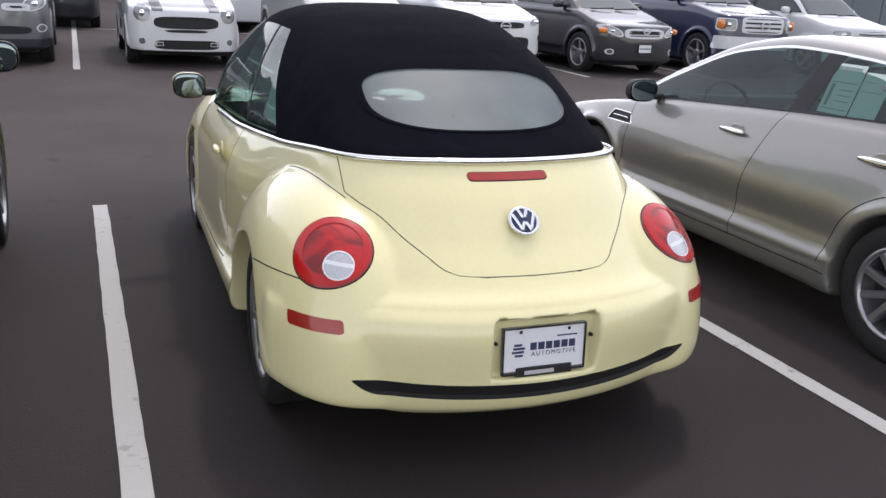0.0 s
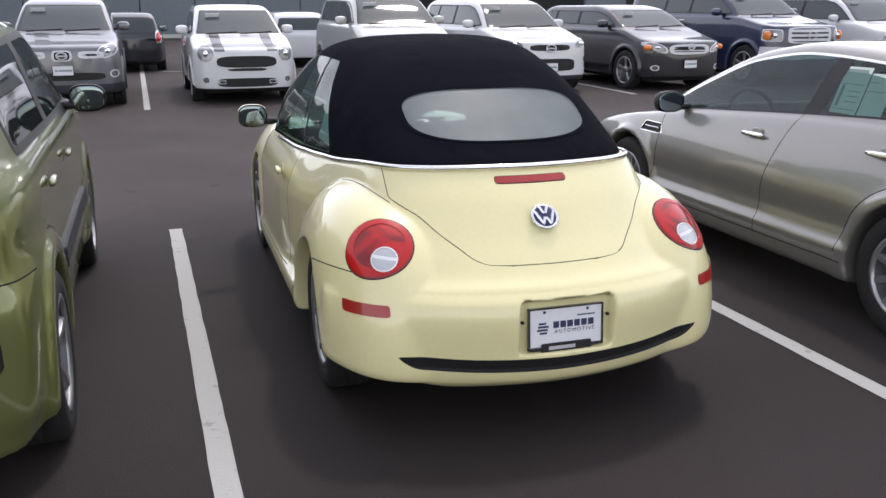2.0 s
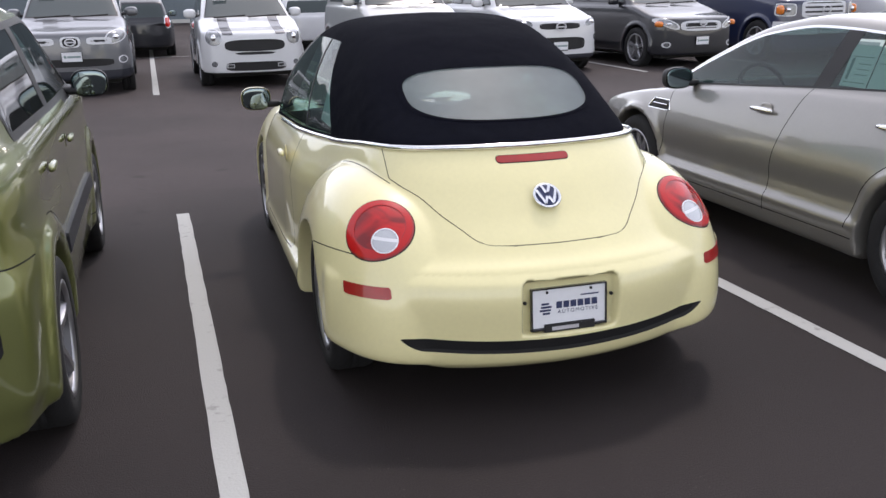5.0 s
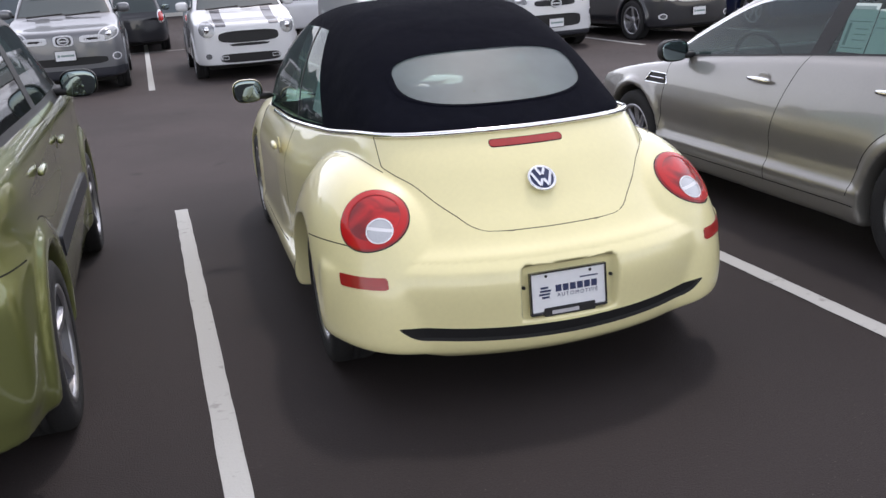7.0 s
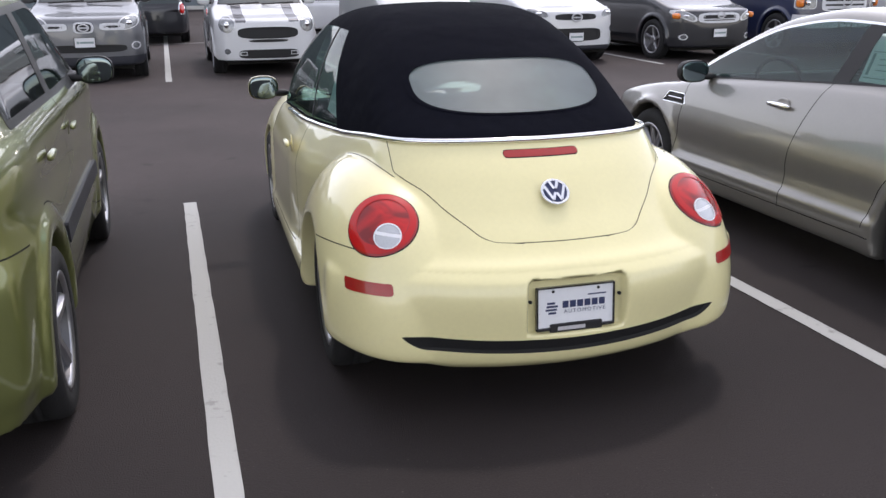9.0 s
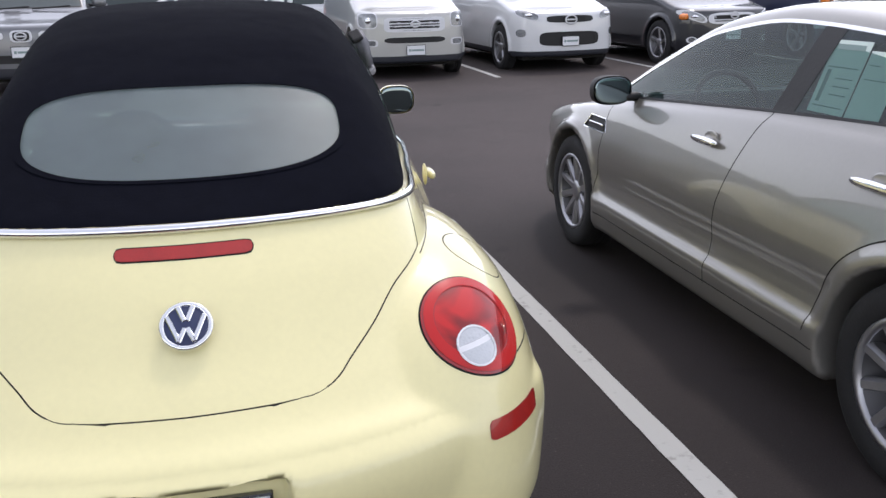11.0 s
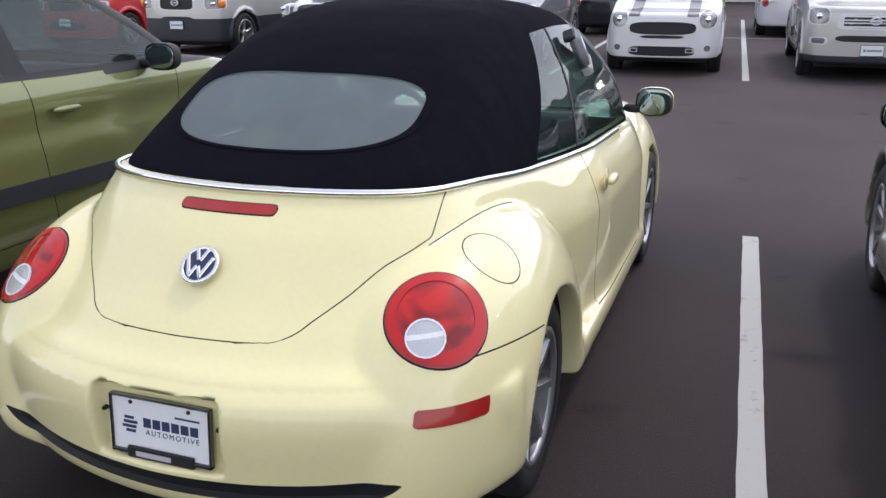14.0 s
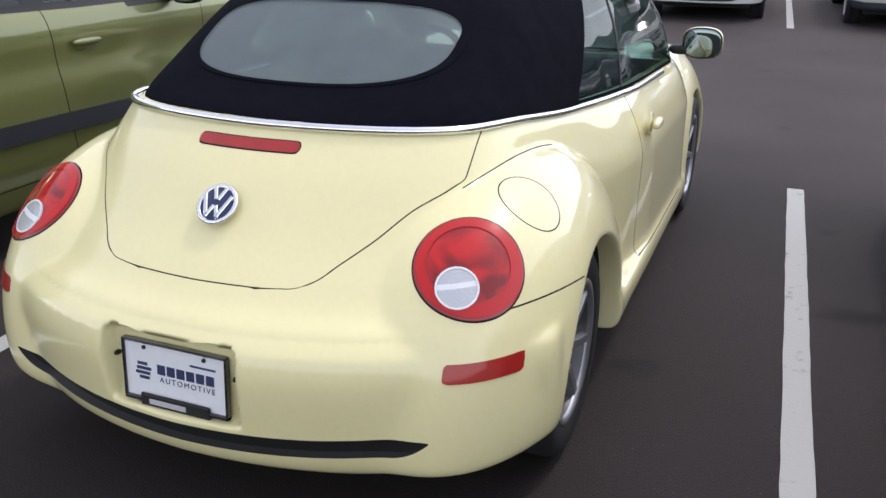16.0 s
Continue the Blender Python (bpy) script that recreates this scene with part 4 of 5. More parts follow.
# ---- the silver sedan beside it ----
def sedan():
    car = empty("sedan_car", "silver-beige four-door sedan with chrome window trim, parked beside the convertible", "car")
    W, RW, FW, WR = 0.915, -1.40, 1.40, 0.335
    top = curve((-2.45, 0.98), (-1.8, 1.06), (-0.5, 1.035), (0.45, 0.975), (0.9, 0.93), (1.5, 0.86), (2.1, 0.74), (2.45, 0.55))
    roof = curve((-2.3, 1.0), (-1.9, 1.08), (-1.35, 1.30), (-0.8, 1.43), (-0.25, 1.455), (0.2, 1.40), (0.7, 1.21), (1.25, 0.92))
    wid = curve((-2.45, 0.70), (-2.1, 0.84), (-1.4, 0.912), (0, 0.915), (1.4, 0.905), (2.0, 0.84), (2.45, 0.62))

    def side(y, z):
        return wid(y) - 0.45 * np.maximum(z - 0.65, 0) ** 1.4 - 0.10 * np.maximum(0.45 - z, 0) + 0.016 * (1 - np.tanh((z - 0.405) / 0.02)) - 0.014 * np.exp(-((z - 0.50) / 0.07) ** 2)

    def cab(y, z):
        return side(y, np.minimum(z, top(y))) - 0.035 - 0.38 * np.maximum(z - top(y), 0)

    def field(x, y, z):
        f = smax(x - side(y, z), z - top(y), 0.05)
        f = smax(f, np.abs(y) - 2.42 + 0.22 * x * x, 0.06)
        f = smax(f, 0.2 - z, 0.03)
        c = smax(x - cab(y, z), (z - roof(y)) * 0.75, 0.07)
        c = smax(smax(c, 0.8 - z, 0.02), np.maximum(y - 1.15, -2.2 - y), 0.03)
        f = smin(f, c, 0.02)
        for yc in (RW, FW):
            f = smin(f, smax(smax(np.hypot(y - yc, z - WR) - 0.43, x - 0.925, 0.03), np.maximum(0.7 - x, 0.24 - z), 0.03), 0.03)
        return arches(f, x, y, z, (RW, FW), WR, 0.375, 0.6)
    body = nets(field, (0, -2.5, 0.15), (1.0, 2.5, 1.55), 0.026)
    low = curve((-1.7, 1.10), (-1.1, 1.085), (-0.5, 1.055), (0.45, 0.99), (0.9, 0.96))
    win = lambda x, y, z: np.maximum.reduce([low(y) - z, (z - roof(y) + 0.085) * 0.8, -1.62 - y, 0.45 - np.abs(x), np.abs(y + 0.2) - 1.5])
    glass_, strip, body = band(body, lambda x, y, z: win(x, y, z) - 0.010, 0.010)
    lower, upper = strip.cut(lambda x, y, z: z - low(y) - 0.004)
    shell_part("window_trim", upper, M_CHROME, car, "chrome strip over the windows", sink=-0.004)
    shell_part("window_rubber", lower, M_BLACK, car, sink=-0.003)
    post_g = lambda x, y, z: np.abs(y + 0.44 + 0.28 * (z - 1.04)) - 0.065
    post, glass_ = glass_.cut(post_g)
    shell_part("door_post", post, M_BLACK, car, "black post between the door windows", sink=-0.002)
    for s in (-1, 1):
        here = lambda x, y, z: -s * x
        pane, glass_ = glass_.cut(both(here, ahead(-0.46)))
        shell_part("front_window", pane, M_PANE, car)
        pane, glass_ = glass_.cut(here)
        shell_part("rear_side_window", pane, M_PANE, car)
    screen = lambda x, y, z: np.maximum.reduce([np.abs(x) - 0.66 + 0.35 * (z - 1.0), (roof(y) - 0.05 - z), 0.94 - z, z - 1.38, 0.15 - y])
    pane, body = body.cut(screen)
    shell_part("windscreen", pane, M_PANE, car)
    screen = lambda x, y, z: np.maximum.reduce([np.abs(x) - 0.62 + 0.3 * (z - 1.0), (roof(y) - 0.05 - z), 1.1 - z, z - 1.36, y + 1.1])
    pane, body = body.cut(screen)
    shell_part("rear_window", pane, M_PANE, car)
    arch = lambda y, z: np.hypot(y - RW, z - WR)
    joints = [
        (lambda x, y, z: y - 0.98 + 0.1 * (z - 0.7) - 0.25 * np.maximum(z - 0.75, 0), lambda x, y, z: np.maximum.reduce([0.30 - z, z - 0.97, np.abs(y - 1) - 0.3, 0.6 - np.abs(x)])),
        (lambda x, y, z: y + 0.24 - 0.05 * np.maximum(z - 0.6, 0) + 0.42 * np.maximum(z - 0.55, 0) ** 1.2, lambda x, y, z: np.maximum.reduce([0.30 - z, z - low(y) + 0.01, np.abs(y + 0.3) - 0.3, 0.6 - np.abs(x)])),
        (lambda x, y, z: arch(y, z) - 0.46, lambda x, y, z: np.maximum.reduce([0.36 - z, z - 0.84, RW + 0.02 - y, 0.6 - np.abs(x), np.abs(y - RW) - 0.6])),
        (lambda x, y, z: z - 0.31, lambda x, y, z: np.maximum.reduce([-1.0 - y, y - 0.98, 0.6 - np.abs(x)])),
    ]
    for g, lim in joints:
        strip, body = line_strip(body, g, lim, 0.006)
        shell_part("panel_gap", strip, M_GAP, car, sink=0.006)
    vent = both(lambda x, y, z: np.abs(y - 1.10) - 0.135 + 0.7 * (z - 0.79), lambda x, y, z: np.abs(z - 0.79) - 0.038, aside(0.6))
    core, rim_, body = band(body, vent, 0.005)
    shell_part("fender_vent", core, M_BLACK, car, "black fender vent with chrome rim", sink=0.008)
    shell_part("vent_rim", rim_, M_CHROME, car, sink=-0.003)
    shell_part("body", body, M_SILVER, car)
    for s in (-1, 1):
        part("vent_bar", round_box((s * 0.880 - 0.008, 1.0, 0.782), (s * 0.880 + 0.008, 1.19, 0.796), 0.004, 1), M_CHROME, car)
        wing_mirror(car, s, 0.93, 0.80, 1.005, 0.215, 0.15, M_BLACK, 0.075)
        door_handle(car, s, 0.853, -0.08, 0.885, M_CHROME, 0.22, M_SILVER)
        door_handle(car, s, 0.845, -1.12, 0.91, M_CHROME, 0.22, M_SILVER)
        seat(car, s * 0.36, 0.1, 0.35, M_GREYSEAT)
        part("door_card", round_box((s * 0.74 - 0.03, -1.4, 0.35), (s * 0.74 + 0.03, 0.95, 0.90), 0.03), M_CABIN, car)
    part("rear_bench", round_box((-0.65, -1.25, 0.4), (0.65, -0.95, 1.02), 0.1), M_GREYSEAT, car, smooth=True)
    part("dashboard", round_box((-0.75, 0.72, 0.5), (0.75, 1.15, 0.95), 0.12), M_CABIN, car, smooth=True)
    part("cabin_floor", round_box((-0.8, -1.6, 0.28), (0.8, 1.1, 0.36), 0.02, 1), M_CABIN, car)
    steering(car, -0.36, 0.62, 0.92)
    part("underbody", round_box((-0.72, -2.25, 0.17), (0.72, 2.2, 0.3), 0.03, 1), M_GAP, car)
    wheels(car, 0.80, (RW, FW), WR, 0.215, 0.222, 10)
    for yc in (RW, FW):
        well(car, 0.84, yc, WR)
    car.matrix_basis = pose(2.93, 1.82, 0)
    sheets = new("window_sheet")
    tagged(sheets, "pale green printed price sheets taped inside the car window", "paper sheet")
    sheets.matrix_basis = pose(2.93 - 0.685, 1.82 - 0.72, 1.20, -21, 0, -90)
    for x0, x1, z0, z1 in ((-0.16, 0.04, -0.14, 0.13), (0.05, 0.22, -0.14, 0.10)):
        part("sheet", box_bm((x0, -0.002, z0), (x1, 0, z1)), M_PAPER, sheets)
    bars(sheets, "bar", [(-0.06, 0.105, 0.15, 0.02), (-0.06, 0.03, 0.16, 0.004), (-0.125, -0.04, 0.02, 0.12), (-0.03, -0.04, 0.09, 0.004), (-0.03, -0.07, 0.09, 0.004), (-0.03, -0.01, 0.09, 0.004), (-0.06, -0.115, 0.16, 0.004), (0.13, 0.05, 0.12, 0.003), (0.13, 0.0, 0.12, 0.003)], M_INK, pose(0, -0.0025, 0))
    box = new("key_box")
    tagged(box, "grey key lock box hooked on the sedan's window", "lock box")
    box.matrix_basis = pose(2.93 - 0.668, 1.82 - 1.02, 1.30, 0, 20, 0)
    part("case", round_box((-0.06, -0.05, -0.07), (0.0, 0.05, 0.05), 0.012), M_BOXLIGHT, box, smooth=True)
    part("cap", round_box((-0.062, -0.052, -0.10), (0.0, 0.052, -0.065), 0.008), M_BOXGREY, box)
    part("label", box_bm((-0.0625, -0.03, -0.02), (-0.06, 0.03, 0.03)), M_PLATE, box)
    return car


sedan()


# ---- the green hatchback on its other side ----
def hatchback():
    car = empty("hatchback_car", "olive green boxy hatchback with black cladding, parked beside the convertible", "car")
    W, RW, FW, WR = 0.89, -1.27, 1.28, 0.335
    top = curve((-2.05, 1.12), (0.5, 1.12), (1.15, 1.115), (1.7, 1.05), (1.95, 0.95), (2.05, 0.7))
    roof = curve((-2.06, 1.0), (-1.98, 1.25), (-1.85, 1.50), (-1.55, 1.60), (-0.5, 1.63), (0.2, 1.60), (0.6, 1.44), (1.05, 1.16), (1.3, 1.0))
    wid = curve((-2.05, 0.74), (-1.85, 0.835), (-1.27, 0.875), (0, 0.875), (1.28, 0.88), (1.8, 0.82), (2.05, 0.68))

    def side(y, z):
        return wid(y) - 0.22 * np.maximum(z - 0.95, 0) ** 1.4 - 0.12 * np.maximum(0.45 - z, 0) - 0.012 * np.exp(-((z - 0.88) / 0.09) ** 2)

    def field(x, y, z):
        f = smax(x - side(y, z), z - top(y), 0.06)
        f = smax(f, np.maximum(y - 2.03, -2.04 - y) + 0.20 * x * x + 0.05 * np.maximum(z - 0.7, 0), 0.06)
        f = smax(f, 0.23 - z, 0.03)
        c = smax(x - side(y, np.minimum(z, 1.1)) + 0.03 + 0.24 * np.maximum(z - 1.1, 0), (z - roof(y + 0.10 * x * x * np.sign(-y))) * 0.75, 0.09)
        c = smax(smax(c, 0.9 - z, 0.02), np.maximum(y - 1.2, -1.99 - y), 0.03)
        f = smin(f, c, 0.02)
        for yc in (RW, FW):
            f = smin(f, smax(smax(np.hypot(y - yc, z - WR) - 0.47, x - 0.893, 0.03), np.maximum(0.7 - x, 0.27 - z), 0.03), 0.03)
        bump = smax(smax(x - 0.86, np.abs(z - 0.55) - 0.24, 0.06), np.maximum(-2.09 - y + 0.26 * x * x, y + 1.5), 0.06)
        f = smin(f, bump, 0.03)
        return arches(f, x, y, z, (RW, FW), WR, 0.385, 0.55)
    body = nets(field, (0, -2.15, 0.18), (1.0, 2.15, 1.7), 0.026)
    win = lambda x, y, z: np.maximum.reduce([1.135 + 0.02 * y * 0 - z + 0.02 * np.maximum(-y, 0), z - 1.50 - 0.02 * y, -1.38 - 0.35 * (z - 1.15) - y, (z - roof(y) + 0.10) * 0.8, 0.4 - np.abs(x)])
    glass_, strip, body = band(body, lambda x, y, z: win(x, y, z) - 0.03, 0.03)
    shell_part("window_surround", strip, M_BLACK, car, "black frame round the side windows", sink=-0.002)
    post, glass_ = glass_.cut(lambda x, y, z: np.abs(y + 0.30 - 0.0 * z + 0.22 * (z - 1.15)) - 0.07)
    shell_part("door_post", post, M_BLACK, car, sink=-0.002)
    for s in (-1, 1):
        here = lambda x, y, z: -s * x
        pane, glass_ = glass_.cut(both(here, ahead(-0.33)))
        shell_part("front_window", pane, M_PANE, car)
        pane, glass_ = glass_.cut(here)
        shell_part("rear_side_window", pane, M_DARKPANE, car)
    pane, body = body.cut(lambda x, y, z: np.maximum.reduce([np.abs(x) - 0.70 + 0.22 * (z - 1.1), 1.1 - z, z - 1.54, 0.35 - y]))
    shell_part("windscreen", pane, M_PANE, car)
    pillar, body = body.cut(lambda x, y, z: np.maximum.reduce([1.08 - z, z - 1.56, 0.3 - y]))
    shell_part("windscreen_pillar", pillar, M_BLACK, car)
    pane, body = body.cut(lambda x, y, z: np.maximum.reduce([np.abs(x) - 0.55, 1.12 - z, z - 1.48, y + 1.75]))
    shell_part("rear_window", pane, M_DARKPANE, car)
    for s in (-1, 1):
        here = lambda x, y, z: -s * x
        tail = both(lambda x, y, z: np.abs(np.abs(x) - 0.615 + 0.14 * (z - 1.2)) - 0.105, lambda x, y, z: np.abs(z - 1.12) - 0.22, behind(-1.55), here)
        lamp, body = body.cut(lambda x, y, z: tail(x, y, z))
        inner, outer = lamp.cut(both(lambda x, y, z: np.abs(np.abs(x) - 0.58 + 0.14 * (z - 1.2)) - 0.06, lambda x, y, z: np.abs(z - 1.12) - 0.15))
        shell_part("tail_lamp", outer, M_LENSDARK, car, "tall red tail lamp", sink=-0.012)
        shell_part("tail_lamp_lens", inner, M_CLEAR, car, "clear lamp lens", sink=-0.008)
        refl = both(lambda x, y, z: np.abs(np.abs(x) - 0.60) - 0.17, lambda x, y, z: np.abs(z - 0.57 - 0.12 * (np.abs(x) - 0.6)) - 0.052, behind(-1.5), here)
        core, rim_, body = band(body, refl, 0.014)
        shell_part("bumper_reflector", core, M_REFLECTOR, car, "red bumper reflector")
        shell_part("reflector_surround", rim_, M_BLACK, car, sink=0.006)
    clad, body = body.cut(lambda x, y, z: np.maximum.reduce([np.abs(z - 0.585 + 0.02 * y) - 0.045, np.abs(y) - 0.82, 0.6 - np.abs(x)]))
    shell_part("side_moulding", clad, M_CLAD, car, "black strip along the doors", sink=-0.016)
    joints = [
        (lambda x, y, z: y + 0.25 - 0.1 * (z - 0.6) * 0 - 0.18 * (0.85 - z) * np.where(z > 0.0, 1, 0) * 0.6, lambda x, y, z: np.maximum.reduce([0.36 - z, z - 1.12, np.abs(y + 0.25) - 0.3, 0.6 - np.abs(x)])),
        (lambda x, y, z: y - 0.92, lambda x, y, z: np.maximum.reduce([0.36 - z, z - 1.08, np.abs(y - 0.92) - 0.3, 0.6 - np.abs(x)])),
        (lambda x, y, z: np.hypot(y - RW, z - WR) - 0.50, lambda x, y, z: np.maximum.reduce([0.5 - z, z - 0.86, RW - y, 0.6 - np.abs(x), y + 0.6])),
        (lambda x, y, z: z - 0.82 + 0.1 * (y + 2), lambda x, y, z: np.maximum.reduce([y + 1.62, 0.3 - np.abs(x)])),
        (lambda x, y, z: z - 0.355, lambda x, y, z: np.maximum.reduce([np.abs(y) - 0.85, 0.6 - np.abs(x)])),
    ]
    for g, lim in joints:
        strip, body = line_strip(body, g, lim, 0.006)
        shell_part("panel_gap", strip, M_GAP, car, sink=0.006)
    shell_part("body", body, M_GREEN, car)
    for s in (-1, 1):
        wing_mirror(car, s, 0.965, 0.66, 1.15, 0.20, 0.155, M_BLACK, 0.08)
        door_handle(car, s, 0.862, -0.06, 0.95, M_GREEN, 0.2, M_GREEN)
        door_handle(car, s, 0.862, -0.98, 0.97, M_GREEN, 0.2, M_GREEN)
        seat(car, s * 0.36, 0.05, 0.5, M_GREYSEAT)
        part("door_card", round_box((s * 0.76 - 0.03, -1.2, 0.4), (s * 0.76 + 0.03, 0.9, 1.06), 0.03), M_CABIN, car)
    part("rear_bench", round_box((-0.6, -1.15, 0.5), (0.6, -0.9, 1.15), 0.1), M_GREYSEAT, car, smooth=True)
    part("dashboard", round_box((-0.72, 0.68, 0.6), (0.72, 1.1, 1.06), 0.12), M_CABIN, car, smooth=True)
    part("cabin_floor", round_box((-0.78, -1.7, 0.32), (0.78, 1.1, 0.4), 0.02, 1), M_CABIN, car)
    steering(car, -0.36, 0.55, 1.05)
    part("underbody", round_box((-0.7, -1.9, 0.2), (0.7, 1.9, 0.33), 0.03, 1), M_GAP, car)
    wheels(car, 0.78, (RW, FW), WR, 0.215, 0.228, 5)
    for yc in (RW, FW):
        well(car, 0.82, yc, WR)
    car.matrix_basis = pose(-2.78, 1.87, 0, 0, 0, 2.1)
    return car


hatchback()


# ---- the rows of cars across the lane ----
def lot_car(name, label, x, y, turn, L, W, H, belt, hood, material, wr=0.36, nose=0.2, lean=0.28, screen_y=1.15, roof_back=0.25, roof_front=None, clad=None, facing=True,
            head=None, grille=None, lower=None, fog=None, stripes=False, chrome_bars=0, chrome_posts=(), plate_z=0.55, spokes=5, amber=False, tails=None, bumper=None, badge_=None, grille_chrome=False, sticker=True, low_box=False, ya=None, yb=None, h=0.04):
    """A parked car in the row; its front (or, with tails, its back) looks at the lane."""
    car = empty(name, label, "car", "cars parked across the lane")
    w = W / 2
    ya, yb = ya or -L / 2 + 0.9, yb or L / 2 - 0.88
    rf = roof_front or L / 2 - screen_y - 0.85
    top = curve((-L / 2, belt), (L / 2 - screen_y - 0.1, belt + 0.015), (L / 2 - 0.5, hood), (L / 2 - 0.10, hood - nose * 0.3), (L / 2 + 0.02, hood - nose * 0.5))
    roof = curve((-L / 2 + 0.02, belt - 0.1), (-L / 2 + 0.06 + roof_back, H - 0.10), (-L / 2 + 0.45 + roof_back, H - 0.01), (rf - 0.5, H), (rf, H - 0.06), (L / 2 - screen_y + 0.08, belt))
    wid = curve((-L / 2, w - 0.14), (-L / 2 + 0.4, w - 0.02), (0, w), (L / 2 - 0.5, w - 0.02), (L / 2, w - 0.20))

    def side(y, z):
        return wid(y) - 0.10 * np.maximum(z - 0.75, 0) ** 1.5 - 0.08 * np.maximum(0.45 - z, 0)

    def field(x, y, z):
        f = smax(x - side(y, z), z - top(y), 0.07)
        f = smax(f, np.abs(y) - L / 2 + 0.18 * x * x + 0.03 * np.maximum(z - 0.6, 0), 0.07)
        f = smax(f, 0.26 - z, 0.04)
        c = smax(x - side(y, np.minimum(z, belt)) + 0.05 + lean * np.maximum(z - belt, 0), (z - roof(y)) * 0.7, 0.08)
        c = smax(smax(c, 0.8 - z, 0.02), np.maximum(y - L / 2 + screen_y - 0.08, -L / 2 + 0.04 - y), 0.03)
        f = smin(f, c, 0.02)
        for yc in (ya, yb):
            f = smin(f, smax(smax(np.hypot(y - yc, z - wr) - wr - 0.11, x - w - 0.008, 0.03), np.maximum(w - 0.2 - x, 0.32 - z), 0.03), 0.03)
        return arches(f, x, y, z, (ya, yb), wr, wr + 0.045, w - 0.32)
    body = nets(field, (0, -L / 2 - 0.1, 0.15), (w + 0.1, L / 2 + 0.1, H + 0.1), h)
    F = ahead(L / 2 - 0.42)
    cw = lambda z: w - 0.10 - (lean + 0.05) * (z - belt)
    pane, strip, body = band(body, lambda x, y, z: np.maximum.reduce([np.abs(x) - cw(z) + 0.05, belt + 0.03 - z, z - H + 0.11, rf - 0.2 - y, roof(y) - 0.06 - z]), 0.02)
    shell_part("windscreen", pane, M_GLASS, car, "windscreen with a paper sticker" if sticker else "")
    shell_part("screen_seal", strip, M_BLACK, car)
    win = lambda x, y, z: np.maximum.reduce([belt + 0.05 - z, z - H + 0.13, (z - roof(y) + 0.11) * 0.8, cw(z) - 0.16 - np.abs(x), -L / 2 + 0.55 - y])
    pane, strip, body = band(body, win, 0.02)
    shell_part("window_seal", strip, M_BLACK, car)
    post, pane = pane.cut(lambda x, y, z: np.minimum(np.abs(y - rf + 0.85) - 0.05, np.abs(y - rf + 1.85) - 0.05))
    shell_part("door_post", post, M_BLACK, car)
    shell_part("side_window", pane, M_GLASS, car)
    pane, body = body.cut(lambda x, y, z: np.maximum.reduce([np.abs(x) - cw(z) + 0.08, belt + 0.06 - z, z - H + 0.16, y + L / 2 - 0.6]))
    shell_part("rear_window", pane, M_GLASS, car)
    if clad:
        low, body = body.cut(lambda x, y, z: np.maximum(z - clad - 0.35 * np.maximum(0, 0.42 - np.minimum(np.abs(y - ya), np.abs(y - yb))), 0 * z - 1))
        shell_part("lower_cladding", low, M_CLAD, car, "dark lower cladding")
    if bumper:
        b, body = body.cut(both(lambda x, y, z: np.abs(z - bumper[0]) - bumper[1], F))
        shell_part("front_bumper", b, bumper[2], car, sink=-0.012)
    if stripes:
        s, body = body.cut(both(lambda x, y, z: np.abs(np.abs(x) - 0.44) - 0.085, lambda x, y, z: hood - 0.10 - z, ahead(L / 2 - screen_y - 0.05), lambda x, y, z: z - belt - 0.03))
        shell_part("bonnet_stripe", s, M_STRIPE, car, "dark grey bonnet stripe", sink=-0.002)
    if grille:
        for i, gspec in enumerate(grille):
            core, rim_, body = band(body, both(ell(*gspec), F), 0.02)
            shell_part("grille", core, M_BLACK, car, "black front grille", sink=0.015)
            shell_part("grille_frame", rim_, M_SATIN if grille_chrome else M_BLACK, car, sink=-0.006)
            if chrome_bars and i == 0:
                cx, cz, a, b = gspec[:4]
                for k in range(chrome_bars):
                    zz = cz - b + 2 * b * (k + 0.75) / (chrome_bars + 0.5)
                    s, _ = core.cut(lambda x, y, z: np.abs(z - zz) - b * 0.52 / chrome_bars)
                    shell_part("grille_bar", s, M_SATIN, car, sink=-0.004)
                for px in chrome_posts:
                    s, _ = core.cut(lambda x, y, z: np.abs(np.abs(x) - px) - 0.010)
                    shell_part("grille_bar", s, M_SATIN, car, sink=-0.004)
    for spec, nm, mt in ((lower, "lower_grille", M_BLACK), (head, "headlamp", M_CLEAR), (fog, "fog_lamp", M_CLEAR)):
        if not spec:
            continue
        for sgn in ((-1, 1) if spec[0] > 0 else (0,)):
            g = both(ell(*spec), F, (lambda x, y, z: -sgn * x - (sgn == 0)))
            core, rim_, body = band(body, g, 0.016)
            shell_part(nm, core, mt, car, sink=0.012 if mt is M_BLACK else -0.006)
            shell_part(nm + "_rim", rim_, M_SATIN if nm != "lower_grille" else M_BLACK, car, sink=-0.004)
            if nm == "headlamp":
                bx = sgn * spec[0]
                yy = L / 2 - 0.18 * bx * bx - 0.05
                part("lamp_bulb", egg_bm((bx, yy + 0.0, spec[1]), (spec[2] * 0.36, 0.05, spec[3] * 0.42), 2, 14, 8), M_CHROME, car, smooth=True)
                if amber:
                    part("turn_signal", egg_bm((sgn * (spec[0] + spec[2] * 0.8), yy - 0.10, spec[1]), (spec[2] * 0.28, 0.10, spec[3] * 0.75), 3, 14, 8), M_AMBER, car, "amber turn signal", smooth=True)
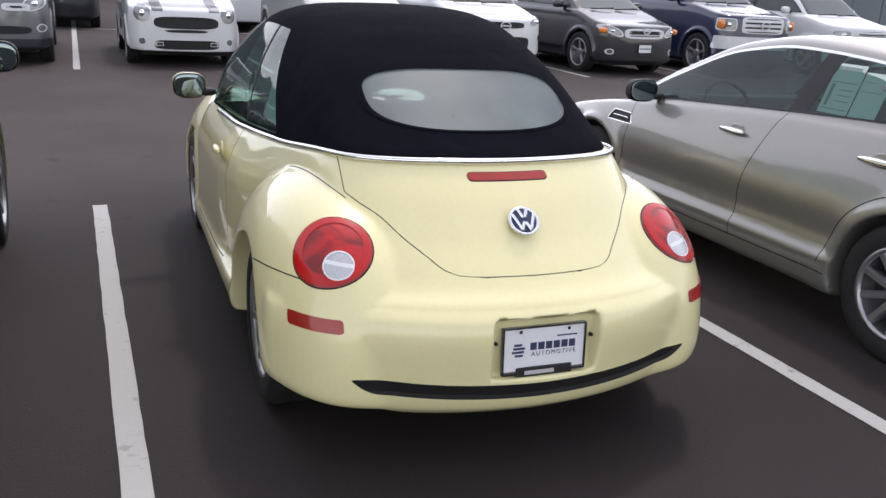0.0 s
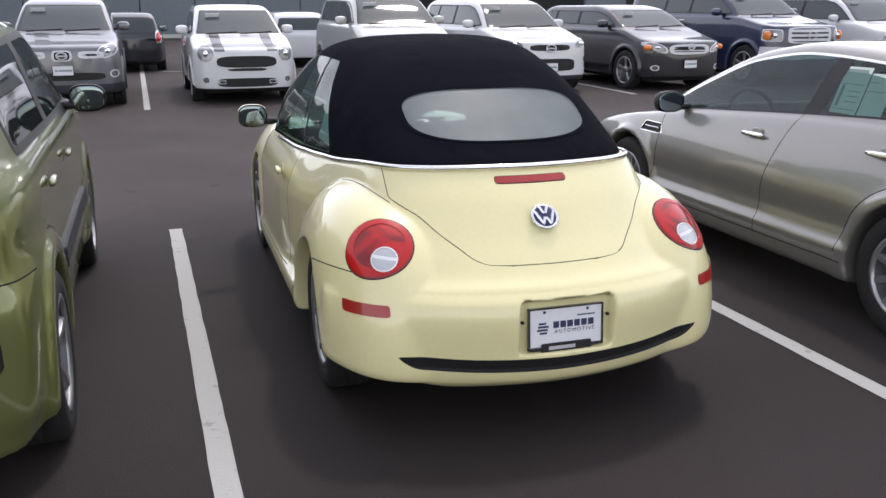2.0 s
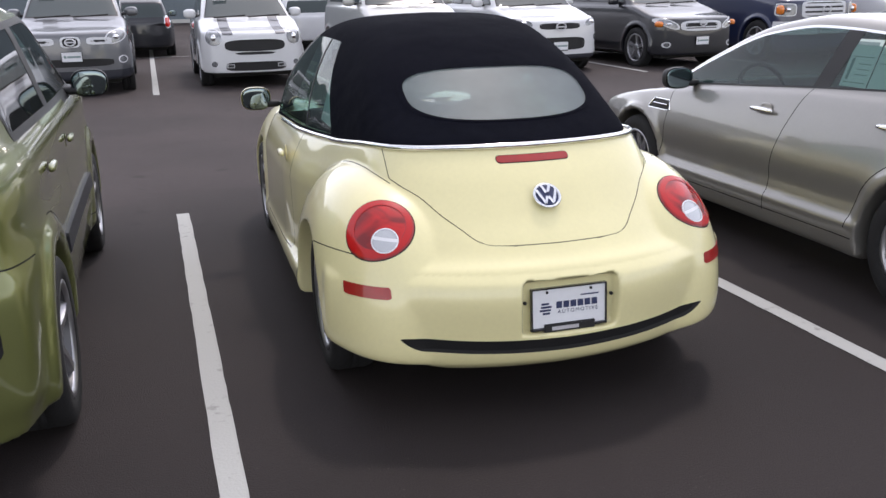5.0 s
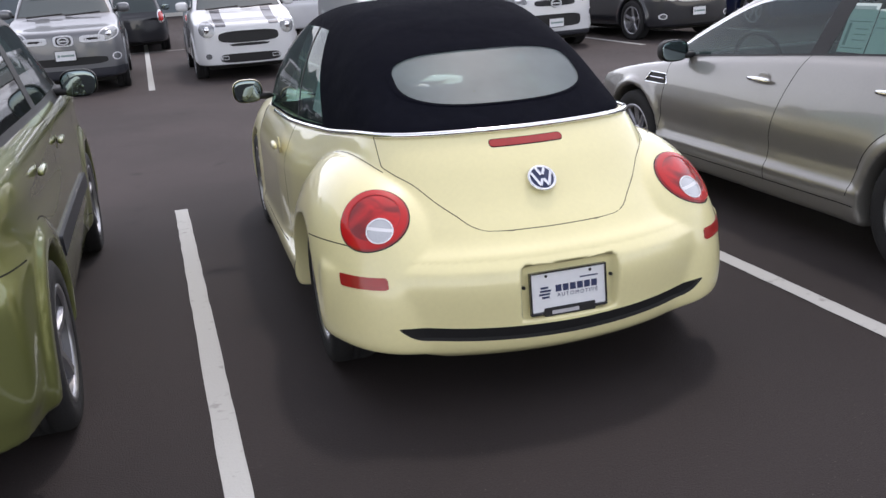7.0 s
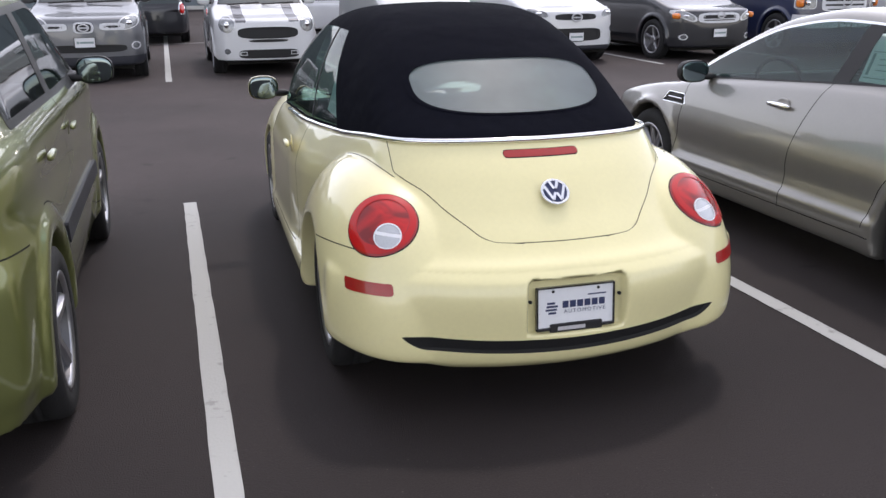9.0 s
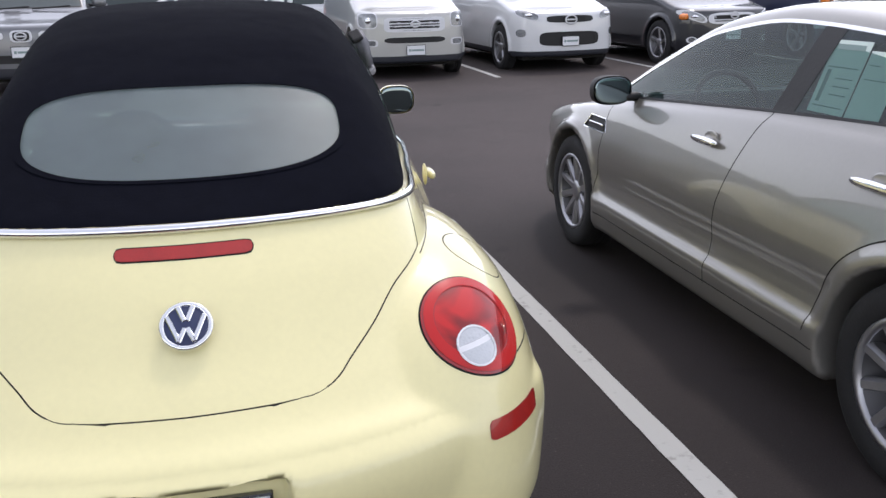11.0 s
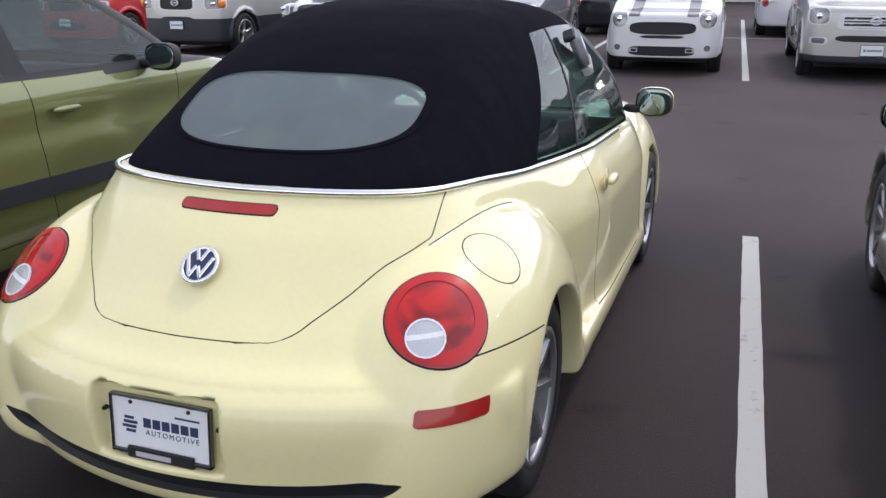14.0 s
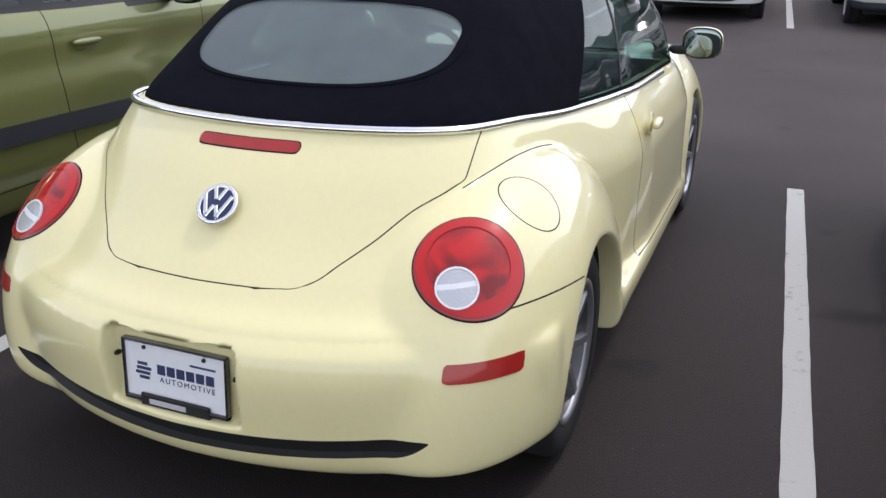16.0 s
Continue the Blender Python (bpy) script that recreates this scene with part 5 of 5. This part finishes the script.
    if low_box:
        for s in (-1, 1):
            part("intake", round_box((s * 0.42 - 0.075, L / 2 - 0.08, 0.345), (s * 0.42 + 0.075, L / 2 - 0.025, 0.445), 0.02, 2), M_SATIN, car, "chrome-rimmed intake")
            part("intake_mesh", round_box((s * 0.42 - 0.06, L / 2 - 0.08, 0.36), (s * 0.42 + 0.06, L / 2 - 0.02, 0.43), 0.015, 2), M_BLACK, car)
    if tails:
        cx, cz, a, b = tails
        for sgn in (-1, 1):
            core, rim_, body = band(body, both(ell(cx, cz, a, b, 3), behind(-L / 2 + 0.5), (lambda x, y, z: -sgn * x)), 0.018)
            shell_part("tail_lamp", core, M_RED, car, "red tail lamp", sink=-0.01)
            shell_part("lamp_rim", rim_, M_CHROME, car, sink=-0.008)
    shell_part("body", body, material, car)
    if badge_:
        o = part("badge", torus_bm(badge_[1], 0.012, 24, 8), M_SATIN, car, "chrome badge", smooth=True)
        o.matrix_basis = pose(0, L / 2 + 0.012, badge_[0], 90)
        o.scale = (1.25, 0.85, 1)
        o = part("badge_bar", round_box((-badge_[1], L / 2, badge_[0] - 0.012), (badge_[1], L / 2 + 0.02, badge_[0] + 0.012), 0.004, 1), M_SATIN, car)
    if facing:
        p = plate(car, pose(0, L / 2 + 0.012, plate_z, 0, 0, 180))
        bars(p, "bar", [(0.03, 0.0, 0.2, 0.03), (-0.1, 0.0, 0.035, 0.04), (0.0, -0.08, 0.2, 0.014)], M_INK, pose(0, -0.0045, 0))
    for s in (-1, 1):
        wing_mirror(car, s, w + 0.05, L / 2 - screen_y - 0.5, belt + 0.09, 0.22, 0.16, material, 0.09)
    if sticker and facing:
        st = part("screen_sticker", box_bm((-0.12, -0.002, -0.045), (0.12, 0.002, 0.045)), M_PLATE, car, "white paper sticker on the windscreen")
        zz = H - 0.20
        ys_ = np.linspace(rf - 0.3, L / 2 - screen_y + 0.2, 60)
        yy = ys_[int(np.argmin(np.abs(roof(ys_) - zz)))]
        st.matrix_basis = pose(w * 0.45, yy + 0.035, zz, -32)
        for k in (-0.3, 0.3):
            wp = part("wiper", round_box((-0.28, -0.01, -0.012), (0.28, 0.01, 0.012), 0.006, 1), M_BLACK, car)
            wp.matrix_basis = pose(k, L / 2 - screen_y + 0.06, belt + 0.045, 0, 3, 0)
    part("underbody", round_box((-w + 0.2, -L / 2 + 0.2, 0.2), (w - 0.2, L / 2 - 0.25, 0.36), 0.03, 1), M_GAP, car)
    wheels(car, w - 0.11, (ya, yb), wr, 0.22, wr * 0.68, spokes)
    for yc in (ya, yb):
        well(car, w - 0.06, yc, wr)
    yc = y + (L / 2 if facing else L / 2)
    a = math.radians(turn)
    cx, cy = x + math.sin(a) * 0, yc
    car.matrix_basis = pose(cx, cy, slope(cy - L * 0.3), math.degrees(math.atan(0.012)) * (-1 if facing else 1), 0, turn)
    return car


lot_car("compact_suv", "white compact hatchback with two dark bonnet stripes and round headlamps", -0.19, 12.4, 182, 4.10, 1.79, 1.66, 1.13, 1.0, M_WHITE, wr=0.34, nose=0.14, screen_y=1.05, h=0.026,
        head=(0.665, 0.86, 0.138, 0.142, 2.1), grille=[(0, 0.728, 0.50, 0.095, 3.6), (0, 0.600, 0.34, 0.024, 4)], lower=(0, 0.385, 0.50, 0.072, 5), fog=(0.68, 0.43, 0.066, 0.062, 2), stripes=True, plate_z=-5, spokes=10, low_box=True, clad=0.285)
lot_car("grey_suv", "metallic grey sport utility car with mesh grille and plate", -3.08, 12.3, 182, 4.65, 1.80, 1.76, 1.20, 1.08, M_GREY, wr=0.36, nose=0.16, h=0.03,
        head=(0.68, 0.94, 0.16, 0.10, 2.6, 0.25), grille=[(0.43, 0.885, 0.19, 0.055, 5), (0, 0.875, 0.15, 0.085, 4)], grille_chrome=True, chrome_bars=2, chrome_posts=(0.33, 0.43, 0.53), lower=(0, 0.55, 0.62, 0.06, 5), fog=(0.76, 0.58, 0.07, 0.062, 2), badge_=(0.875, 0.06), plate_z=0.65, clad=0.42)
lot_car("beige_suv", "off-white large sport utility car with chrome bar grille", 2.76, 12.4, 182, 4.91, 1.87, 1.86, 1.28, 1.12, M_LSILVER, wr=0.38, nose=0.14, h=0.03,
        head=(0.735, 0.94, 0.14, 0.125, 4), grille=[(0, 0.87, 0.50, 0.115, 7)], grille_chrome=True, chrome_bars=4, lower=(0, 0.63, 0.50, 0.045, 7), fog=(0.72, 0.59, 0.12, 0.055, 5), badge_=(0.88, 0.055), plate_z=0.47, clad=0.38, bumper=None)
lot_car("white_suv", "white sport utility car with dark lower grille", 5.36, 12.55, 184, 5.10, 1.93, 1.78, 1.20, 1.07, M_WHITE, wr=0.39, nose=0.2, h=0.03,
        head=(0.71, 0.95, 0.20, 0.075, 2.4, 0.25), grille=[(0, 0.88, 0.42, 0.055, 5)], lower=(0, 0.56, 0.54, 0.115, 5), fog=(0.82, 0.66, 0.075, 0.08, 2.5), badge_=(0.87, 0.08), plate_z=0.52, clad=0.36)
lot_car("dark_crossover", "dark grey crossover car with chrome slatted grille", 8.2, 12.35, 186, 4.80, 1.905, 1.66, 1.19, 1.04, M_DARK, wr=0.39, nose=0.2, h=0.03,
        head=(0.70, 0.86, 0.20, 0.075, 2.4, 0.35), grille=[(0, 0.82, 0.48, 0.095, 4)], grille_chrome=True, chrome_bars=4, lower=(0, 0.36, 0.55, 0.05, 5), fog=(0.74, 0.47, 0.075, 0.055, 2.2), badge_=(0.87, 0.06), plate_z=0.54, amber=True)
lot_car("navy_pickup", "navy blue crew cab pickup with chrome grille", 11.2, 12.5, 184, 5.80, 2.01, 2.0, 1.42, 1.30, M_NAVY, wr=0.42, nose=0.12, screen_y=1.3, h=0.035,
        head=(0.82, 1.06, 0.15, 0.125, 5), grille=[(0, 1.06, 0.56, 0.16, 8)], grille_chrome=True, chrome_bars=3, lower=(0, 0.6, 0.5, 0.07, 5), badge_=(1.06, 0.09), plate_z=0.66, amber=True, bumper=(0.70, 0.13, M_SATIN))
lot_car("white_suv", "white full-size sport utility car beside the pickup", 14.2, 12.5, 184, 5.0, 1.97, 1.9, 1.28, 1.17, M_WHITE, wr=0.40, nose=0.15, h=0.035,
        head=(0.76, 0.95, 0.17, 0.09, 4), grille=[(0, 0.93, 0.5, 0.12, 5)], grille_chrome=True, chrome_bars=3, lower=(0, 0.55, 0.5, 0.07, 5), plate_z=0.56)
lot_car("dark_suv", "dark sport utility car with wide chrome grille", -6.2, 12.5, 182, 4.9, 1.9, 1.72, 1.1, 1.05, M_DARK, wr=0.38, nose=0.15,
        head=(0.74, 0.95, 0.16, 0.10, 3, 0.2), grille=[(0, 0.92, 0.5, 0.12, 5)], grille_chrome=True, lower=(0, 0.5, 0.5, 0.08, 5), badge_=(0.95, 0.07), plate_z=0.58)
lot_car("silver_suv", "silver full-size sport utility car with amber signals", -9.4, 12.9, 180, 5.2, 2.0, 1.94, 1.22, 1.2, M_LSILVER, wr=0.40, nose=0.12,
        head=(0.76, 1.0, 0.17, 0.11, 5), grille=[(0, 1.0, 0.44, 0.13, 6)], grille_chrome=True, lower=(0, 0.70, 0.36, 0.06, 5), fog=(0.72, 0.60, 0.08, 0.045, 5), badge_=(1.02, 0.06), plate_z=0.60, amber=True, clad=0.72)
lot_car("red_suv", "red sport utility car at the row's far end", -12.4, 13.2, 180, 4.8, 1.9, 1.8, 1.15, 1.12, M_REDPAINT, wr=0.38, nose=0.15,
        head=(0.74, 0.92, 0.14, 0.10, 5), grille=[(0, 0.92, 0.44, 0.10, 6)], lower=(0, 0.5, 0.5, 0.08, 5), plate_z=0.58)
# second row, backs to the lane
lot_car("black_hatchback", "black small hatchback parked behind with red tail lamps", -2.35, 20.0, 2, 3.9, 1.70, 1.45, 0.92, 0.88, M_DARK, wr=0.32, facing=False, tails=(0.70, 0.86, 0.075, 0.15), sticker=False)
lot_car("white_hatchback", "white small hatchback parked behind with red tail lamps", 1.95, 20.6, 2, 3.9, 1.70, 1.45, 0.92, 0.88, M_WHITE, wr=0.32, facing=False, tails=(0.70, 0.86, 0.075, 0.15), sticker=False)
lot_car("red_hatchback", "red small hatchback parked behind with chrome-ringed tail lamps", 5.0, 20.6, 2, 3.9, 1.70, 1.45, 0.92, 0.88, M_REDPAINT, wr=0.32, facing=False, tails=(0.70, 0.86, 0.085, 0.15), sticker=False)
